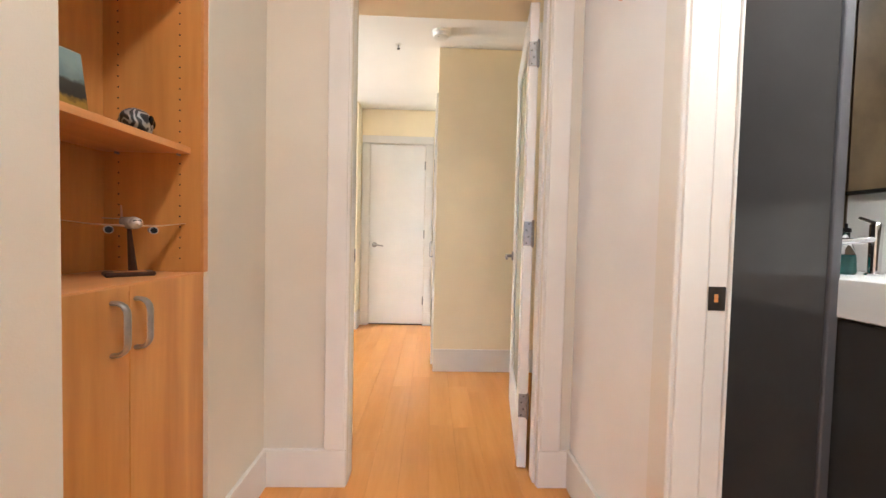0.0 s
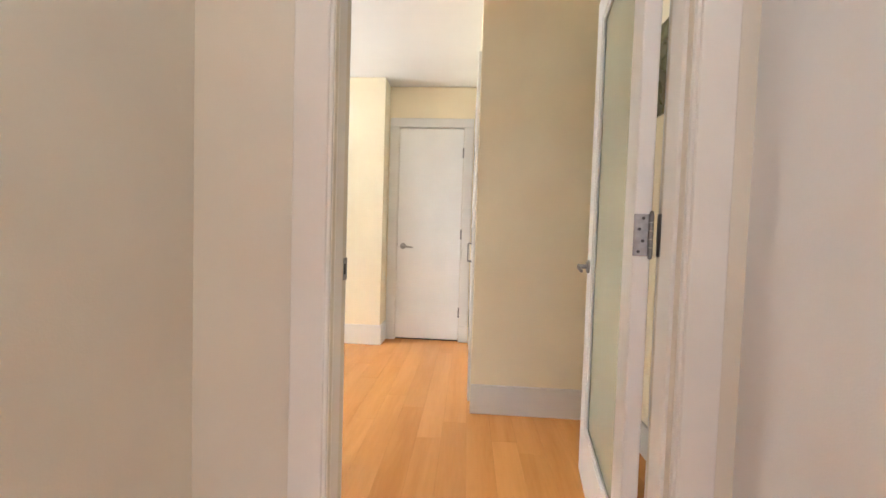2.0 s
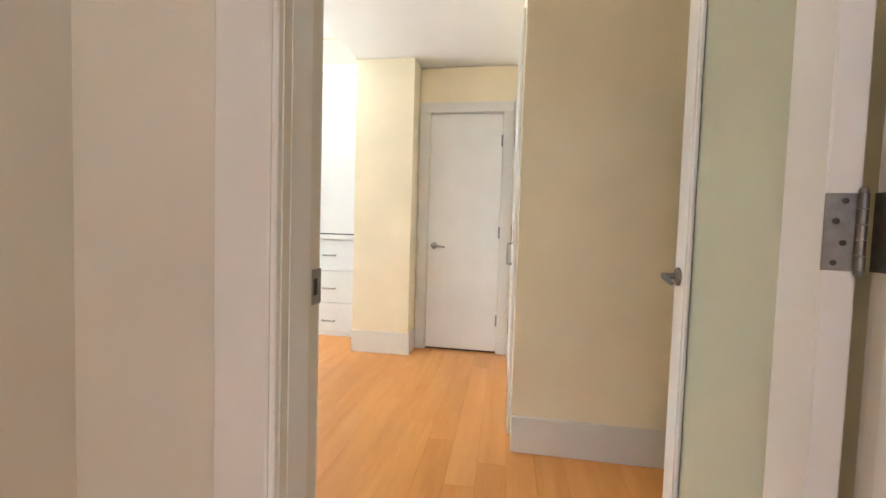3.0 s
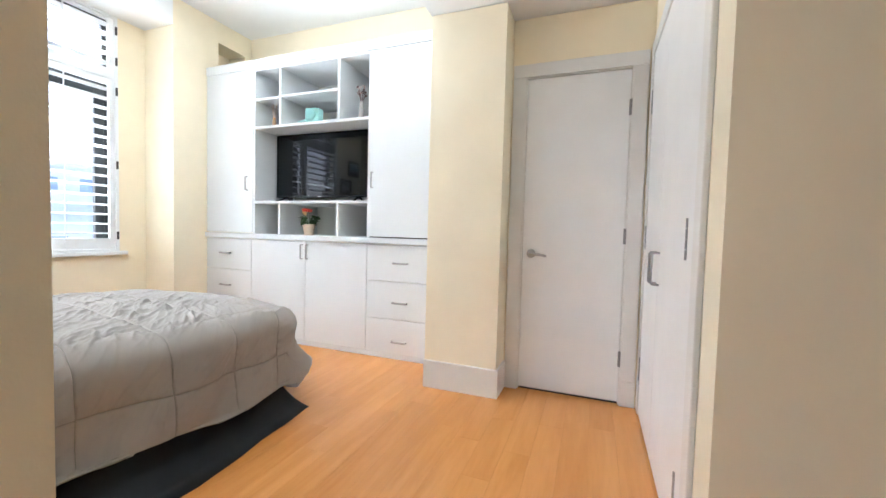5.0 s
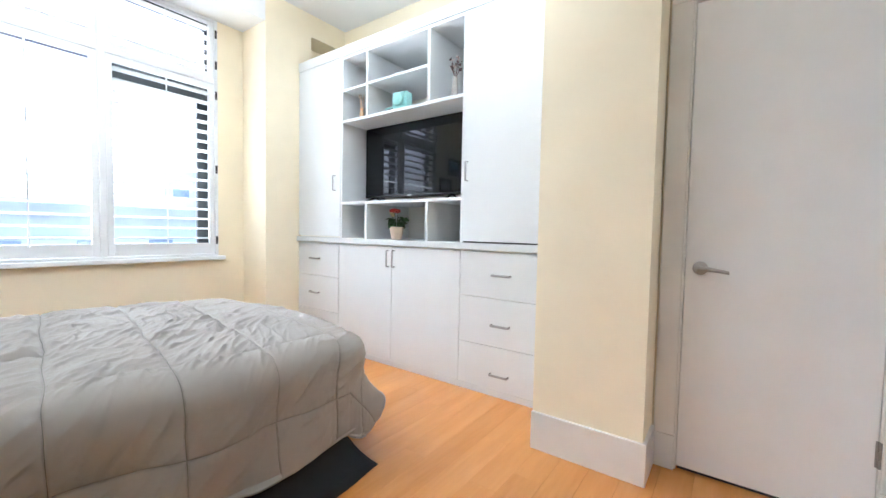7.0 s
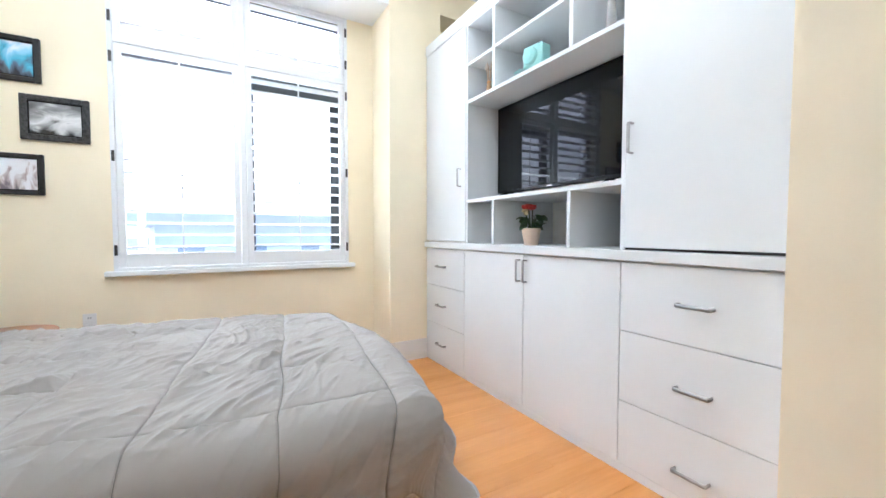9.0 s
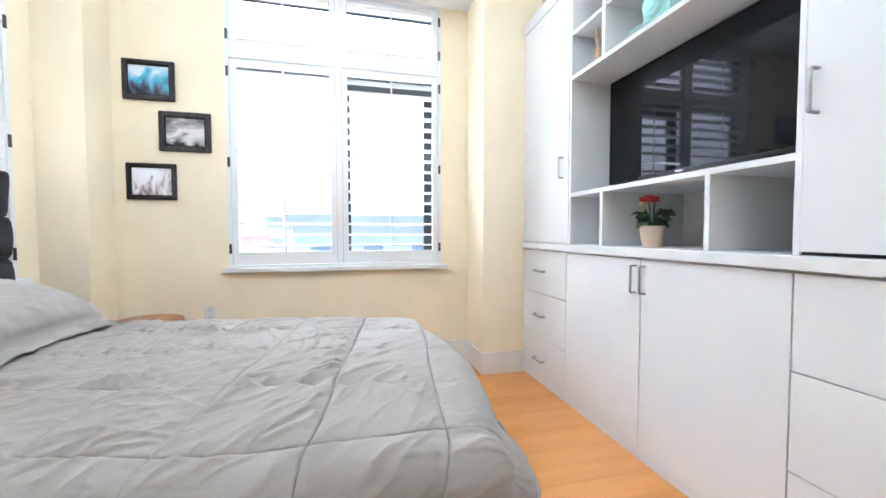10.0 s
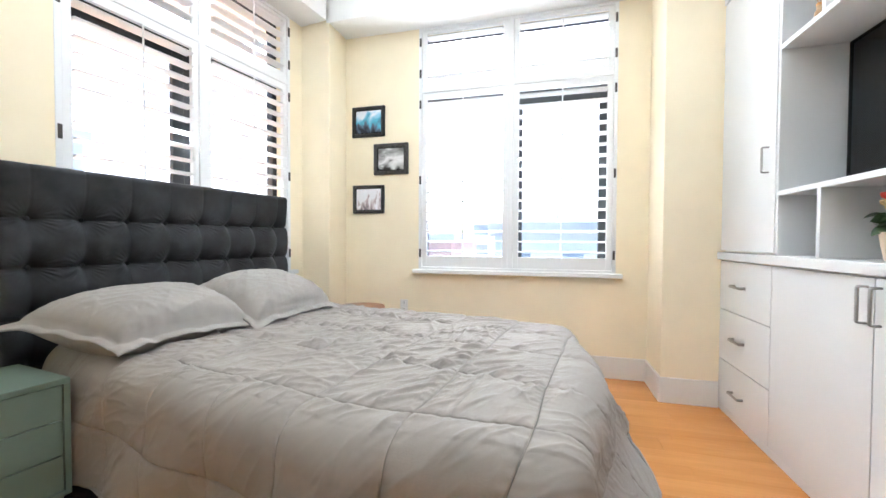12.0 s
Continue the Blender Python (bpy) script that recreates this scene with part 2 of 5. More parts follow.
structure("wall_passage", boxes((XV - 0.12, XV, YE1 + 0.001, YV, 0, 2.26)), CREAM, "cream painted stub wall of the entry passage", "wall")
structure("closet_back", boxes((0.8, 0.85, 3.31, 4.9, 0, 2.54), (0.2, 0.8, 4.85, 4.9, 0, 2.54)), CREAM, "closet back wall", "wall")
structure("soffit_entry", boxes((XV - 0.12, 0.978, YE1 + 0.001, YV, 2.262, 2.543)), CREAM, "cream lowered header over the entry passage", "soffit")
structure("ceiling", boxes((XB0, 1.6, -5.2, 5.6, LOW, LOW + 0.08), (-4.7, XB0 - 0.002, 0.9, 5.7, HIGH, HIGH + 0.1), (XB0 - 0.012, XB0 - 0.0005, 1.2, 5.6, LOW + 0.002, HIGH - 0.0005), (-2.6, XB0 - 0.002, -5.2, 1.2, LOW, LOW + 0.08)), WHITE, "flat white painted ceiling with a lower part over the entry")
bm = bmesh.new()
prism(bm, [(XW, 2.0), (-4.035, 2.0), (-3.93, 4.61), (XW, 4.61)], SOFF, HIGH + 0.05)
structure("soffit_west", bm, [WHITE], "pale lowered soffit over the window", "soffit")
bm = boxes((0.0, 3.0, 0.0, 0.27, SOFF, HIGH + 0.04))
so = structure("soffit_south", bm, WHITE, "pale lowered soffit over the window behind the bed", "soffit")
so.matrix_basis = pose(-4.035, 1.757, 0, 0, 0, -SKEW)

# ---- rooms behind and beside the hall ----
# unseen room behind the eye; its wide opening is added to light the hall
structure("wall_living", boxes((-2.6, -2.5, -5.2, -0.3, 0, 2.54), (1.5, 1.6, -5.2, -0.9, 0, 2.54), (-2.5, -2.3, -5.2, -5.1, 0, 2.54), (1.3, 1.5, -5.2, -5.1, 0, 2.54), (-2.3, 1.3, -5.2, -5.1, 0, 0.4), (-2.3, 1.3, -5.2, -5.1, 2.4, 2.54), (-2.5, XL - 0.112, -0.31, -0.2, 0, 2.54)), BEIGE, "beige painted walls of an unseen room, with a wide opening added for daylight", "wall")
TILE = paint("brown_stone_tile", (0.11, 0.075, 0.042), 0.3, 0.35, 5.0, 0.05, 60)
structure("wall_bathroom", boxes((XR + 0.1185, XR + 0.13, 1.075, 1.6, 0, 2.54), (XR + 0.1185, XR + 0.13, -0.9, 0.06, 0, 2.54), (1.646, 1.66, -0.9, 1.55, 0, 2.54), (XR + 0.131, 1.646, -0.92, -0.86, 0, 2.54), (XR + 0.131, 1.646, 1.55, 1.61, 0, 2.54)), TILE, "brown stone-tiled bathroom walls", "wall")

# ---- trim ----
BH = 0.162


def trim(name, bm, label, mat=TRIM):
    return structure(name, bm, mat, label, "trim")


trim("baseboard_hall_end", boxes((XL + 0.017, -0.278, YE0 - 0.017, YE0 - 0.0005, 0, BH), (0.548, XR - 0.017, YE0 - 0.017, YE0 - 0.0005, 0, BH), bevel=0.002), "tall white painted baseboard")
trim("baseboard_hall_left", boxes((XL + 0.0005, XL + 0.017, 1.337, YE0 - 0.0005, 0, BH), bevel=0.002), "tall white painted baseboard")
trim("baseboard_hall_right", boxes((XR - 0.017, XR - 0.0005, 1.133, YE0 - 0.0005, 0, BH), bevel=0.002), "tall white painted baseboard")
trim("baseboard_door_wall", boxes((XCL - 0.001, 0.978, YY - 0.017, YY - 0.0005, 0, 0.178), bevel=0.002), "tall white painted baseboard")
trim("baseboard_pillar", boxes((XB0 - 0.002, XB1 + 0.016, 4.519, 4.5345, 0, 0.19), (XB1 + 0.0005, XB1 + 0.016, 4.5345, YD - 0.02, 0, 0.19), bevel=0.002), "tall white painted baseboard round the pillar")
trim("baseboard_west", boxes((XW + 0.0005, XW + 0.016, 2.03, 4.60, 0, 0.17), (XW + 0.016, XPIL + 0.016, 4.588, 4.6045, 0, 0.17), (XPIL + 0.0005, XPIL + 0.016, 4.6045, YC - 0.002, 0, 0.17), (XW + 0.016, -4.02, 2.0265, 2.042, 0, 0.17), bevel=0.002), "tall white painted baseboard under the window")
trim("baseboard_behind_door", boxes((0.964, 0.9795, YE1 + 0.05, YY - 0.018, 0, 0.16), bevel=0.002), "tall white painted baseboard")
trim("baseboard_passage", boxes((XV + 0.0005, XV + 0.016, YE1 + 0.05, YV, 0, 0.16), bevel=0.002), "tall white painted baseboard")
bsx = boxes((0.0, 2.9, 0.0005, 0.016, 0, 0.17), bevel=0.002)
trim("baseboard_south", bsx, "tall white painted baseboard").matrix_basis = pose(-4.035, 1.757, 0, 0, 0, -SKEW)


def casing(name, axis, face, out, a0, a1, top, width=0.085, z0=BH, thick=0.018, label="flat white painted door casing"):
    """Casing round an opening: on a wall face at x or y = face, proud by thick towards out."""
    f0, f1 = sorted((face + out * 0.0005, face + out * thick))
    rows = [(a0 - width, a0, z0, top), (a1, a1 + width, z0, top), (a0 - width, a1 + width, top, top + width)]
    frame_ = thing(name, pose(0, 0, 0), label, "trim", kind="structure")
    for (u0, u1, w0, w1), kind_ in zip(rows, ("side_board", "side_board", "head_board")):
        bm = bmesh.new()
        if axis == "y":
            box(bm, u0, u1, f0, f1, w0 + 0.001, w1, bevel=0.003)
        else:
            box(bm, f0, f1, u0, u1, w0 + 0.001, w1, bevel=0.003)
        part(kind_, bm, TRIM, frame_)
    return frame_


def jamb(name, label, *rows):
    """The lining of a door opening: each board a piece of its own."""
    lining = thing(name, pose(0, 0, 0), label, "trim", kind="structure")
    for row in rows:
        part("door_stop" if min(row[1] - row[0], row[3] - row[2]) < 0.0125 else "lining_board", boxes(row, bevel=min(0.002, (row[1] - row[0]) / 4)), TRIM, lining)
    return lining


casing("casing_hall_door", "y", YE0, -1, -0.285, 0.555, 2.155)
casing("casing_bedroom_side", "y", YE1, 1, -0.285, 0.555, 2.155, z0=0)
jamb("jamb_bedroom_door", "white painted door jamb with a stop", (-0.295, -0.277, YE0 - 0.012, YE1 + 0.012, 0, 2.15), (0.547, 0.565, YE0 - 0.012, YE1 + 0.012, 0, 2.15), (-0.295, 0.565, YE0 - 0.012, YE1 + 0.012, 2.15, 2.168), (-0.277, -0.274, YE0 + 0.02, YE1 - 0.03, 0, 2.15), (0.535, 0.547, YE0 + 0.02, YE1 - 0.03, 0, 2.15))
casing("casing_bath", "x", XR, -1, 0.07, 1.046, 2.12, z0=0, width=0.085)
jamb("jamb_bath", "white painted bathroom door jamb", (XR - 0.006, XR + 0.064, 1.040, 1.058, 0, 2.13), (XR + 0.066, XR + 0.116, 1.0415, 1.058, 0, 2.13), (XR + 0.1165, XR + 0.124, 1.036, 1.058, 0, 2.13), (XR - 0.006, XR + 0.119, 0.081, 0.099, 0, 2.13), (XR - 0.006, XR + 0.119, 0.081, 1.058, 2.13, 2.148))
casing("casing_far_door", "y", YD, -1, -0.672, -0.014, 2.142, width=0.088)
trim("plinths_far_door", boxes((-0.762, -0.672, YD - 0.021, YD - 0.0005, 0, BH), (-0.014, 0.076, YD - 0.021, YD - 0.0005, 0, BH), bevel=0.002), "white painted base blocks of the door casing")
jamb("jamb_far_door", "white door jamb", (-0.674, -0.664, YD - 0.004, YD + 0.1, 0, 2.142), (-0.020, -0.010, YD - 0.004, YD + 0.1, 0, 2.142), (-0.674, -0.010, YD - 0.004, YD + 0.1, 2.137, 2.147))
casing("casing_closet", "x", XCL, -1, 3.44, 4.67, 2.165, width=0.085, z0=0)


# ---- doors ----
def lever(parent, at, turn, length=0.115, mat=STEEL):
    """Round rose, neck and a slightly dropping lever; local x along the lever, -y out of the door."""
    m = Matrix.Translation(at) @ pose(0, 0, 0, 0, 0, turn)
    bm = lathe([(0.026, 0), (0.030, 0.002), (0.030, 0.008), (0.024, 0.012)], 24)
    rod(bm, (0, 0, 0.01), (0, 0, 0.048), 0.010, 14)
    bmesh.ops.transform(bm, matrix=pose(0, 0, 0, 90, 0, 0), verts=bm.verts)
    arm = bmesh.new()
    rings = []
    for k in range(9):
        f = k / 8
        c = Vector((length * f - 0.008, -0.046 - 0.004 * math.sin(f * 3.1), -0.004 * f * f * 3))
        h, w = 0.0115 * (1 - 0.35 * f), 0.0065
        rings.append([arm.verts.new(c + Vector((0, w * math.cos(a), h * math.sin(a)))) for a in [2 * math.pi * i / 10 for i in range(10)]])
    for lo, hi in zip(rings, rings[1:]):
        for i in range(10):
            arm.faces.new((lo[i], lo[(i + 1) % 10], hi[(i + 1) % 10], hi[i]))
    arm.faces.new(rings[0]), arm.faces.new(list(reversed(rings[-1])))
    me = bpy.data.meshes.new("tmp")
    arm.to_mesh(me)
    bm.from_mesh(me)
    bpy.data.meshes.remove(me)
    arm.free()
    bmesh.ops.transform(bm, matrix=m, verts=bm.verts)
    return smooth_by_angle(part("door_handle", bm, mat, parent, "brushed nickel lever handle"))


def butt_hinge(parent, at, turn, h=0.11, w=0.042, leafs=(1, -1), mat=HINGE, screws=True):
    """Two leaves and a knuckle; local x across the leaves, y out."""
    bm = bmesh.new()
    for s in leafs:
        box(bm, 0.004 * s, s * w, -0.0015, 0.0015, -h / 2, h / 2, bevel=0.0008)
    for k in range(5):
        rod(bm, (0, 0.004, -h / 2 + k * h / 5 + 0.0006), (0, 0.004, -h / 2 + (k + 1) * h / 5 - 0.0006), 0.0062, 12)
    for z in (-h / 2 - 0.003, h / 2 + 0.003):
        bmesh.ops.create_uvsphere(bm, u_segments=10, v_segments=6, radius=0.0055, matrix=Matrix.Translation((0, 0.004, z)))
    m = Matrix.Translation(at) @ pose(0, 0, 0, 0, 0, turn)
    bmesh.ops.transform(bm, matrix=m, verts=bm.verts)
    hb = smooth_by_angle(part("hinge", bm, mat, parent, "nickel butt hinge"))
    if screws:
        for s in leafs:
            for k, z in enumerate((-0.4, -0.14, 0.14, 0.4)):
                sc = lathe([(0.0042, -0.0005), (0.0042, 0.0012), (0.002, 0.0016)], 10)
                bmesh.ops.transform(sc, matrix=m @ Matrix.Translation((s * w * (0.45 if k % 2 else 0.68), 0.0012, z * h)) @ pose(0, 0, 0, -90, 0, 0), verts=sc.verts)
                part("screw", sc, DARKMETAL, hb, "dark screw head")
    return hb


# the glazed bedroom door, swung open into the room
GA = 81.4
m_, n_, l_, b_ = nodes_of("frosted_green_glass")
b_.inputs["Base Color"].default_value = (0.70, 0.74, 0.58, 1)
b_.inputs["Transmission Weight"].default_value = 0.2
b_.inputs["Roughness"].default_value = 0.22
b_.inputs["IOR"].default_value = 1.5
FROST = m_
DW, DH = 0.80, 2.135
glass_door = thing("glass_door", pose(0.531, YE1 + 0.012, 0.006, 0, 0, GA), "white wooden door with a frosted glass panel standing open", "door")
# local: x from the hinge to the lock edge, y 0..0.042 towards the passage
part("stile", boxes((0.0, 0.115, 0, 0.042, 0, DH), bevel=0.003), DOORPAINT, glass_door)
part("stile", boxes((DW - 0.115, DW, 0, 0.042, 0, DH), bevel=0.003), DOORPAINT, glass_door)
part("rail", boxes((0.1155, DW - 0.1155, 0, 0.042, 0, 0.235), bevel=0.003), DOORPAINT, glass_door)
part("rail", boxes((0.1155, DW - 0.1155, 0, 0.042, DH - 0.12, DH), bevel=0.003), DOORPAINT, glass_door)
for y0, y1 in ((0.030, 0.038), (0.004, 0.012)):
    part("glazing_bead", boxes((0.116, 0.130, y0, y1, 0.236, DH - 0.121), (DW - 0.130, DW - 0.116, y0, y1, 0.236, DH - 0.121), (0.130, DW - 0.130, y0, y1, 0.236, 0.250), (0.130, DW - 0.130, y0, y1, DH - 0.135, DH - 0.121), bevel=0.002), DOORPAINT, glass_door)
part("glass_pane", boxes((0.118, DW - 0.118, 0.017, 0.025, 0.238, DH - 0.123)), FROST, glass_door, "frosted pale green glass")
lever(glass_door, (DW - 0.06, 0.042, 0.955), 180, mat=HINGE)
lever(glass_door, (DW - 0.06, 0.0, 0.955), 0)
part("latch_plate", boxes((DW, DW + 0.0015, 0.010, 0.032, 0.90, 1.01)), HINGE, glass_door, "steel latch plate")
for z in (1.905, 1.095, 0.295):
    butt_hinge(glass_door, (-0.001, 0.002, z), 90, leafs=(1,), w=0.041)

jl = thing("hinge_leaves", pose(0.5465, YE1 - 0.02, 0, 0, 0, 0), "nickel hinge leaves screwed to the door jamb", "hinge")
for z in (1.911, 1.101, 0.301):
    part("hinge_leaf", boxes((-0.0022, -0.0005, -0.002, 0.031, z - 0.055, z + 0.055), bevel=0.0005), HINGE, jl)
sp = thing("strike_plate", pose(-0.2775, YE1 - 0.012, 0.985), "dark steel strike plate in the door jamb", "strike plate")
part("plate", boxes((0, 0.0035, -0.010, 0.022, -0.03, 0.03), bevel=0.0005), HINGE, sp)
part("latch_hole", boxes((0.0035, 0.004, -0.005, 0.008, -0.014, 0.014)), DARKGAP, sp)
sp = thing("strike_plate", pose(XR + 0.089, 1.0413, 0.943), "bronze strike plate in the bathroom door jamb", "strike plate")
part("plate", boxes((-0.022, 0.022, -0.0015, 0, -0.03, 0.03), bevel=0.0005), DARKMETAL, sp)
part("latch_hole", boxes((-0.007, 0.003, -0.002, -0.0015, -0.009, 0.011), bevel=0.0002), MAPLE_EDGE, sp, "raw wood showing through the latch hole")

# the far white door
far_door = thing("door_far", pose(-0.662, YD + 0.006, 0.016), "plain white flush door, shut, with a lever handle", "door", kind="structure")
part("door_panel", boxes((0, 0.640, 0, 0.04, 0, 2.118), bevel=0.002), DOORPAINT, far_door)
lever(far_door, (0.058, 0, 0.936), 0)
part("latch_plate", boxes((-0.0015, 0.0, 0.002, 0.03, 0.89, 0.98)), HINGE, far_door)
for z in (1.88, 1.07, 0.28):
    hb = bmesh.new()
    for k in range(3):
        rod(hb, (0.644, -0.006, z - 0.05 + k * 0.034), (0.644, -0.006, z - 0.018 + k * 0.034), 0.006, 10)
    box(hb, 0.632, 0.656, -0.0015, 0.0005, z - 0.05, z + 0.05)
    part("hinge", hb, HINGE, far_door, "nickel hinge")
# dark strip under the panel paints the shade of the floor gap
part("gap_shade_strip", boxes((0.002, 0.638, 0.01, 0.03, -0.015, -0.001)), DARKGAP, far_door)


def pull(parent, at, along, length=0.128, out=(0, -1, 0), r=0.0055, proud=0.030, mat=STEEL, corner=0.012, wide=1.0):
    """Bow pull with rounded corners: two posts and a bar."""
    at, d, o = Vector(at), Vector(along), Vector(out)
    pts = [at - d * length / 2]
    for k in range(5):
        a = k / 4 * math.pi / 2
        pts.append(at - d * (length / 2 - corner + corner * math.cos(a)) + o * (proud - corner + corner * math.sin(a)))
    pts += [2 * at + 2 * o * (p - at).dot(o) - p + 0 * o for p in reversed(pts)]
    side = d.cross(o)
    bm = bmesh.new()
    rings = []
    for i, p in enumerate(pts):
        t = (pts[min(i + 1, len(pts) - 1)] - pts[max(i - 1, 0)]).normalized()
        nrm = side.cross(t)
        rings.append([bm.verts.new(p + (side * math.cos(a) * wide + nrm * math.sin(a)) * r) for a in [2 * math.pi * k / 10 for k in range(10)]])
    for lo, hi in zip(rings, rings[1:]):
        for k in range(10):
            bm.faces.new((lo[k], lo[(k + 1) % 10], hi[(k + 1) % 10], hi[k]))
    bm.faces.new(rings[0]), bm.faces.new(list(reversed(rings[-1])))
    return smooth_by_angle(part("handle", bm, mat, parent, "brushed steel bow handle"))


# closet doors
for n, (y0, y1) in enumerate(((4.152, 4.664), (3.446, 4.148))):
    cd = thing("closet_door", pose(XCL - 0.012, y0, 0.012), "tall white closet door, shut, with a bow handle", "closet door", group="closet doors", kind="structure")
    w = y1 - y0
    part("door_panel", boxes((0, 0.022, 0, w, 0, 2.145), bevel=0.002), DOORPAINT, cd)
    yh = 0.042 if n == 0 else w - 0.042
    pull(cd, (0, yh, 0.925), (0, 0, 1), 0.15, (-1, 0, 0), 0.0055, 0.034)
    for z in ((1.87, 1.07, 0.27) if n == 0 else (1.07, 0.2)):
        yk = w + 0.0 if n == 0 else 0.10
        hb = bmesh.new()
        for k in range(4):
            rod(hb, (-0.004, yk, z - 0.07 + k * 0.036), (-0.004, yk, z - 0.037 + k * 0.036), 0.003, 10)
        box(hb, -0.002, -0.0002, yk - 0.004, yk + 0.004, z - 0.07, z + 0.07)
        part("hinge", hb, STEEL, cd, "nickel hinge")


# ---- windows with plantation shutters ----
def louver(length, width=0.086, thick=0.013):
    """A blade with rounded edges along x, centred."""
    bm = bmesh.new()
    sec = []
    for k in range(12):
        a = 2 * math.pi * k / 12
        sec.append((width / 2 * math.copysign(abs(math.cos(a)) ** 0.8, math.cos(a)), thick / 2 * math.copysign(abs(math.sin(a)) ** 0.8, math.sin(a))))
    ends = [[bm.verts.new((x, y, z)) for y, z in sec] for x in (-length / 2, length / 2)]
    for k in range(12):
        bm.faces.new((ends[0][k], ends[0][(k + 1) % 12], ends[1][(k + 1) % 12], ends[1][k]))
    bm.faces.new(ends[0]), bm.faces.new(list(reversed(ends[1])))
    return mesh_of("louver", bm, SHUTTER)


SHUTTER = paint("shutter_paint", (0.84, 0.845, 0.84), 0.4, 0.01, 4.0, 0.01, 140)


def shuttered_window(name, m, width, label, z0=0.83, z1=2.955, sash=(0.5, 1.0), tilt=-4.0):
    """Local x along the wall, y out of the room, z up; y = 0 is the wall face."""
    win = thing(name, m, label, "window", kind="structure")
    part("window_frame", boxes((0, 0.028, -0.004, 0.05, z0, z1), (width - 0.028, width, -0.004, 0.05, z0, z1), (0.028, width - 0.028, -0.004, 0.05, z1 - 0.03, z1), (0.028, width - 0.028, -0.004, 0.05, z0, z0 + 0.02), bevel=0.002), SHUTTER, win, "white shutter frame")
    mid = width * 0.495
    part("mullion", boxes((mid - 0.022, mid + 0.022, -0.006, 0.05, z0 + 0.021, z1 - 0.031), bevel=0.003), SHUTTER, win)
    part("window_sill", boxes((-0.045, width + 0.045, -0.05, 0.10, z0 - 0.035, z0 - 0.0005), bevel=0.004), SHUTTER, win, "white painted window sill")
    rail = 2.405
    part("window_rail", boxes((0.0285, mid - 0.0225, -0.003, 0.05, rail - 0.022, rail + 0.022), (mid + 0.0225, width - 0.0285, -0.003, 0.05, rail - 0.022, rail + 0.022), bevel=0.003), SHUTTER, win)
    for a0, a1 in ((0.030, mid - 0.024), (mid + 0.024, width - 0.030)):
        for b0, b1, low in ((z0 + 0.022, rail - 0.024, 0.095), (rail + 0.024, z1 - 0.033, 0.045)):
            sh = part("shutter_panel", boxes((a0, a0 + 0.042, 0.004, 0.034, b0, b1), (a1 - 0.042, a1, 0.004, 0.034, b0, b1), (a0 + 0.042, a1 - 0.042, 0.004, 0.034, b0, b0 + low), (a0 + 0.042, a1 - 0.042, 0.004, 0.034, b1 - low * 0.55, b1), bevel=0.002), SHUTTER, win)
            blade = louver(a1 - a0 - 0.088)
            lo, hi = b0 + low, b1 - low * 0.55
            k = max(2, round((hi - lo) / 0.0885))
            for i in range(k):
                ob = new("louver", blade)
                ob.parent = sh
                ob.matrix_basis = pose((a0 + a1) / 2, 0.019, lo + (i + 0.5) * (hi - lo) / k, tilt + random.uniform(-1.2, 1.2), 0, 0)
            rd = bmesh.new()
            rod(rd, ((a0 + a1) / 2, -0.034, lo - 0.02), ((a0 + a1) / 2, -0.034, hi - 0.01), 0.0055, 8)
            part("tilt_rod", rd, SHUTTER, sh)
            xs = a0 - 0.012 if a0 < 0.1 else a1 + 0.012
            for z in (b0 + 0.12, b1 - 0.10) + (((b0 + b1) / 2,) if b1 - b0 > 1 else ()):
                part("hinge", boxes((xs - 0.011 if a0 < 0.1 else xs - 0.006, xs + 0.006 if a0 < 0.1 else xs + 0.011, -0.012, -0.0045, z - 0.036, z + 0.036), bevel=0.001), DARKMETAL, sh, "dark metal shutter hinge")
    # the window itself, set back
    f = 0.045
    part("outer_frame", boxes((-0.01, f * 0.6, 0.15, 0.22, z0 - 0.02, z1), (width - f, width + 0.01, 0.15, 0.22, z0 - 0.02, z1), (f * 0.6, width - f, 0.15, 0.22, z1 - f, z1), (f * 0.6, width - f, 0.15, 0.22, z0 - 0.02, z0 + 0.03), (f * 0.6, width - f, 0.15, 0.22, 2.37, 2.44), (mid - 0.03, mid + 0.03, 0.15, 0.22, z0 + 0.03, 2.37)), FRAMEBLACK, win, "black metal window frame")
    s0, s1 = sash[0] * width + 0.03, sash[1] * width - f
    part("sash", boxes((s0, s0 + 0.05, 0.13, 0.17, z0 + 0.031, 2.369), (s1 - 0.075, s1, 0.13, 0.17, z0 + 0.031, 2.369), (s0 + 0.05, s1 - 0.075, 0.13, 0.17, 2.245, 2.369), (s0 + 0.05, s1 - 0.075, 0.13, 0.17, z0 + 0.031, z0 + 0.07), bevel=0.004), FRAMEBLACK, win, "black opening sash")
    for x0, x1, w0, w1 in ((f * 0.6, mid - 0.03, z0 + 0.03, 2.37), (mid + 0.03, width - f, z0 + 0.03, 2.37), (f * 0.6, width - f, 2.44, z1 - f)):
        pn = part("pane", boxes((x0 - 0.004, x1 + 0.004, 0.183, 0.189, w0 - 0.004, w1 + 0.004)), PANE, win)
        pn.visible_shadow = False
    return win


# local x runs along the wall with the room on the -y side
shuttered_window("window_west", pose(XW, 2.742, 0, 0, 0, 90), 1.631, "tall window with white louvred shutters, slats open")
shuttered_window("window_south", pose(*south(1.68), 0, 0, 180 - SKEW), 1.538, "tall window with white louvred shutters behind the headboard", sash=(0.0, 0.5))

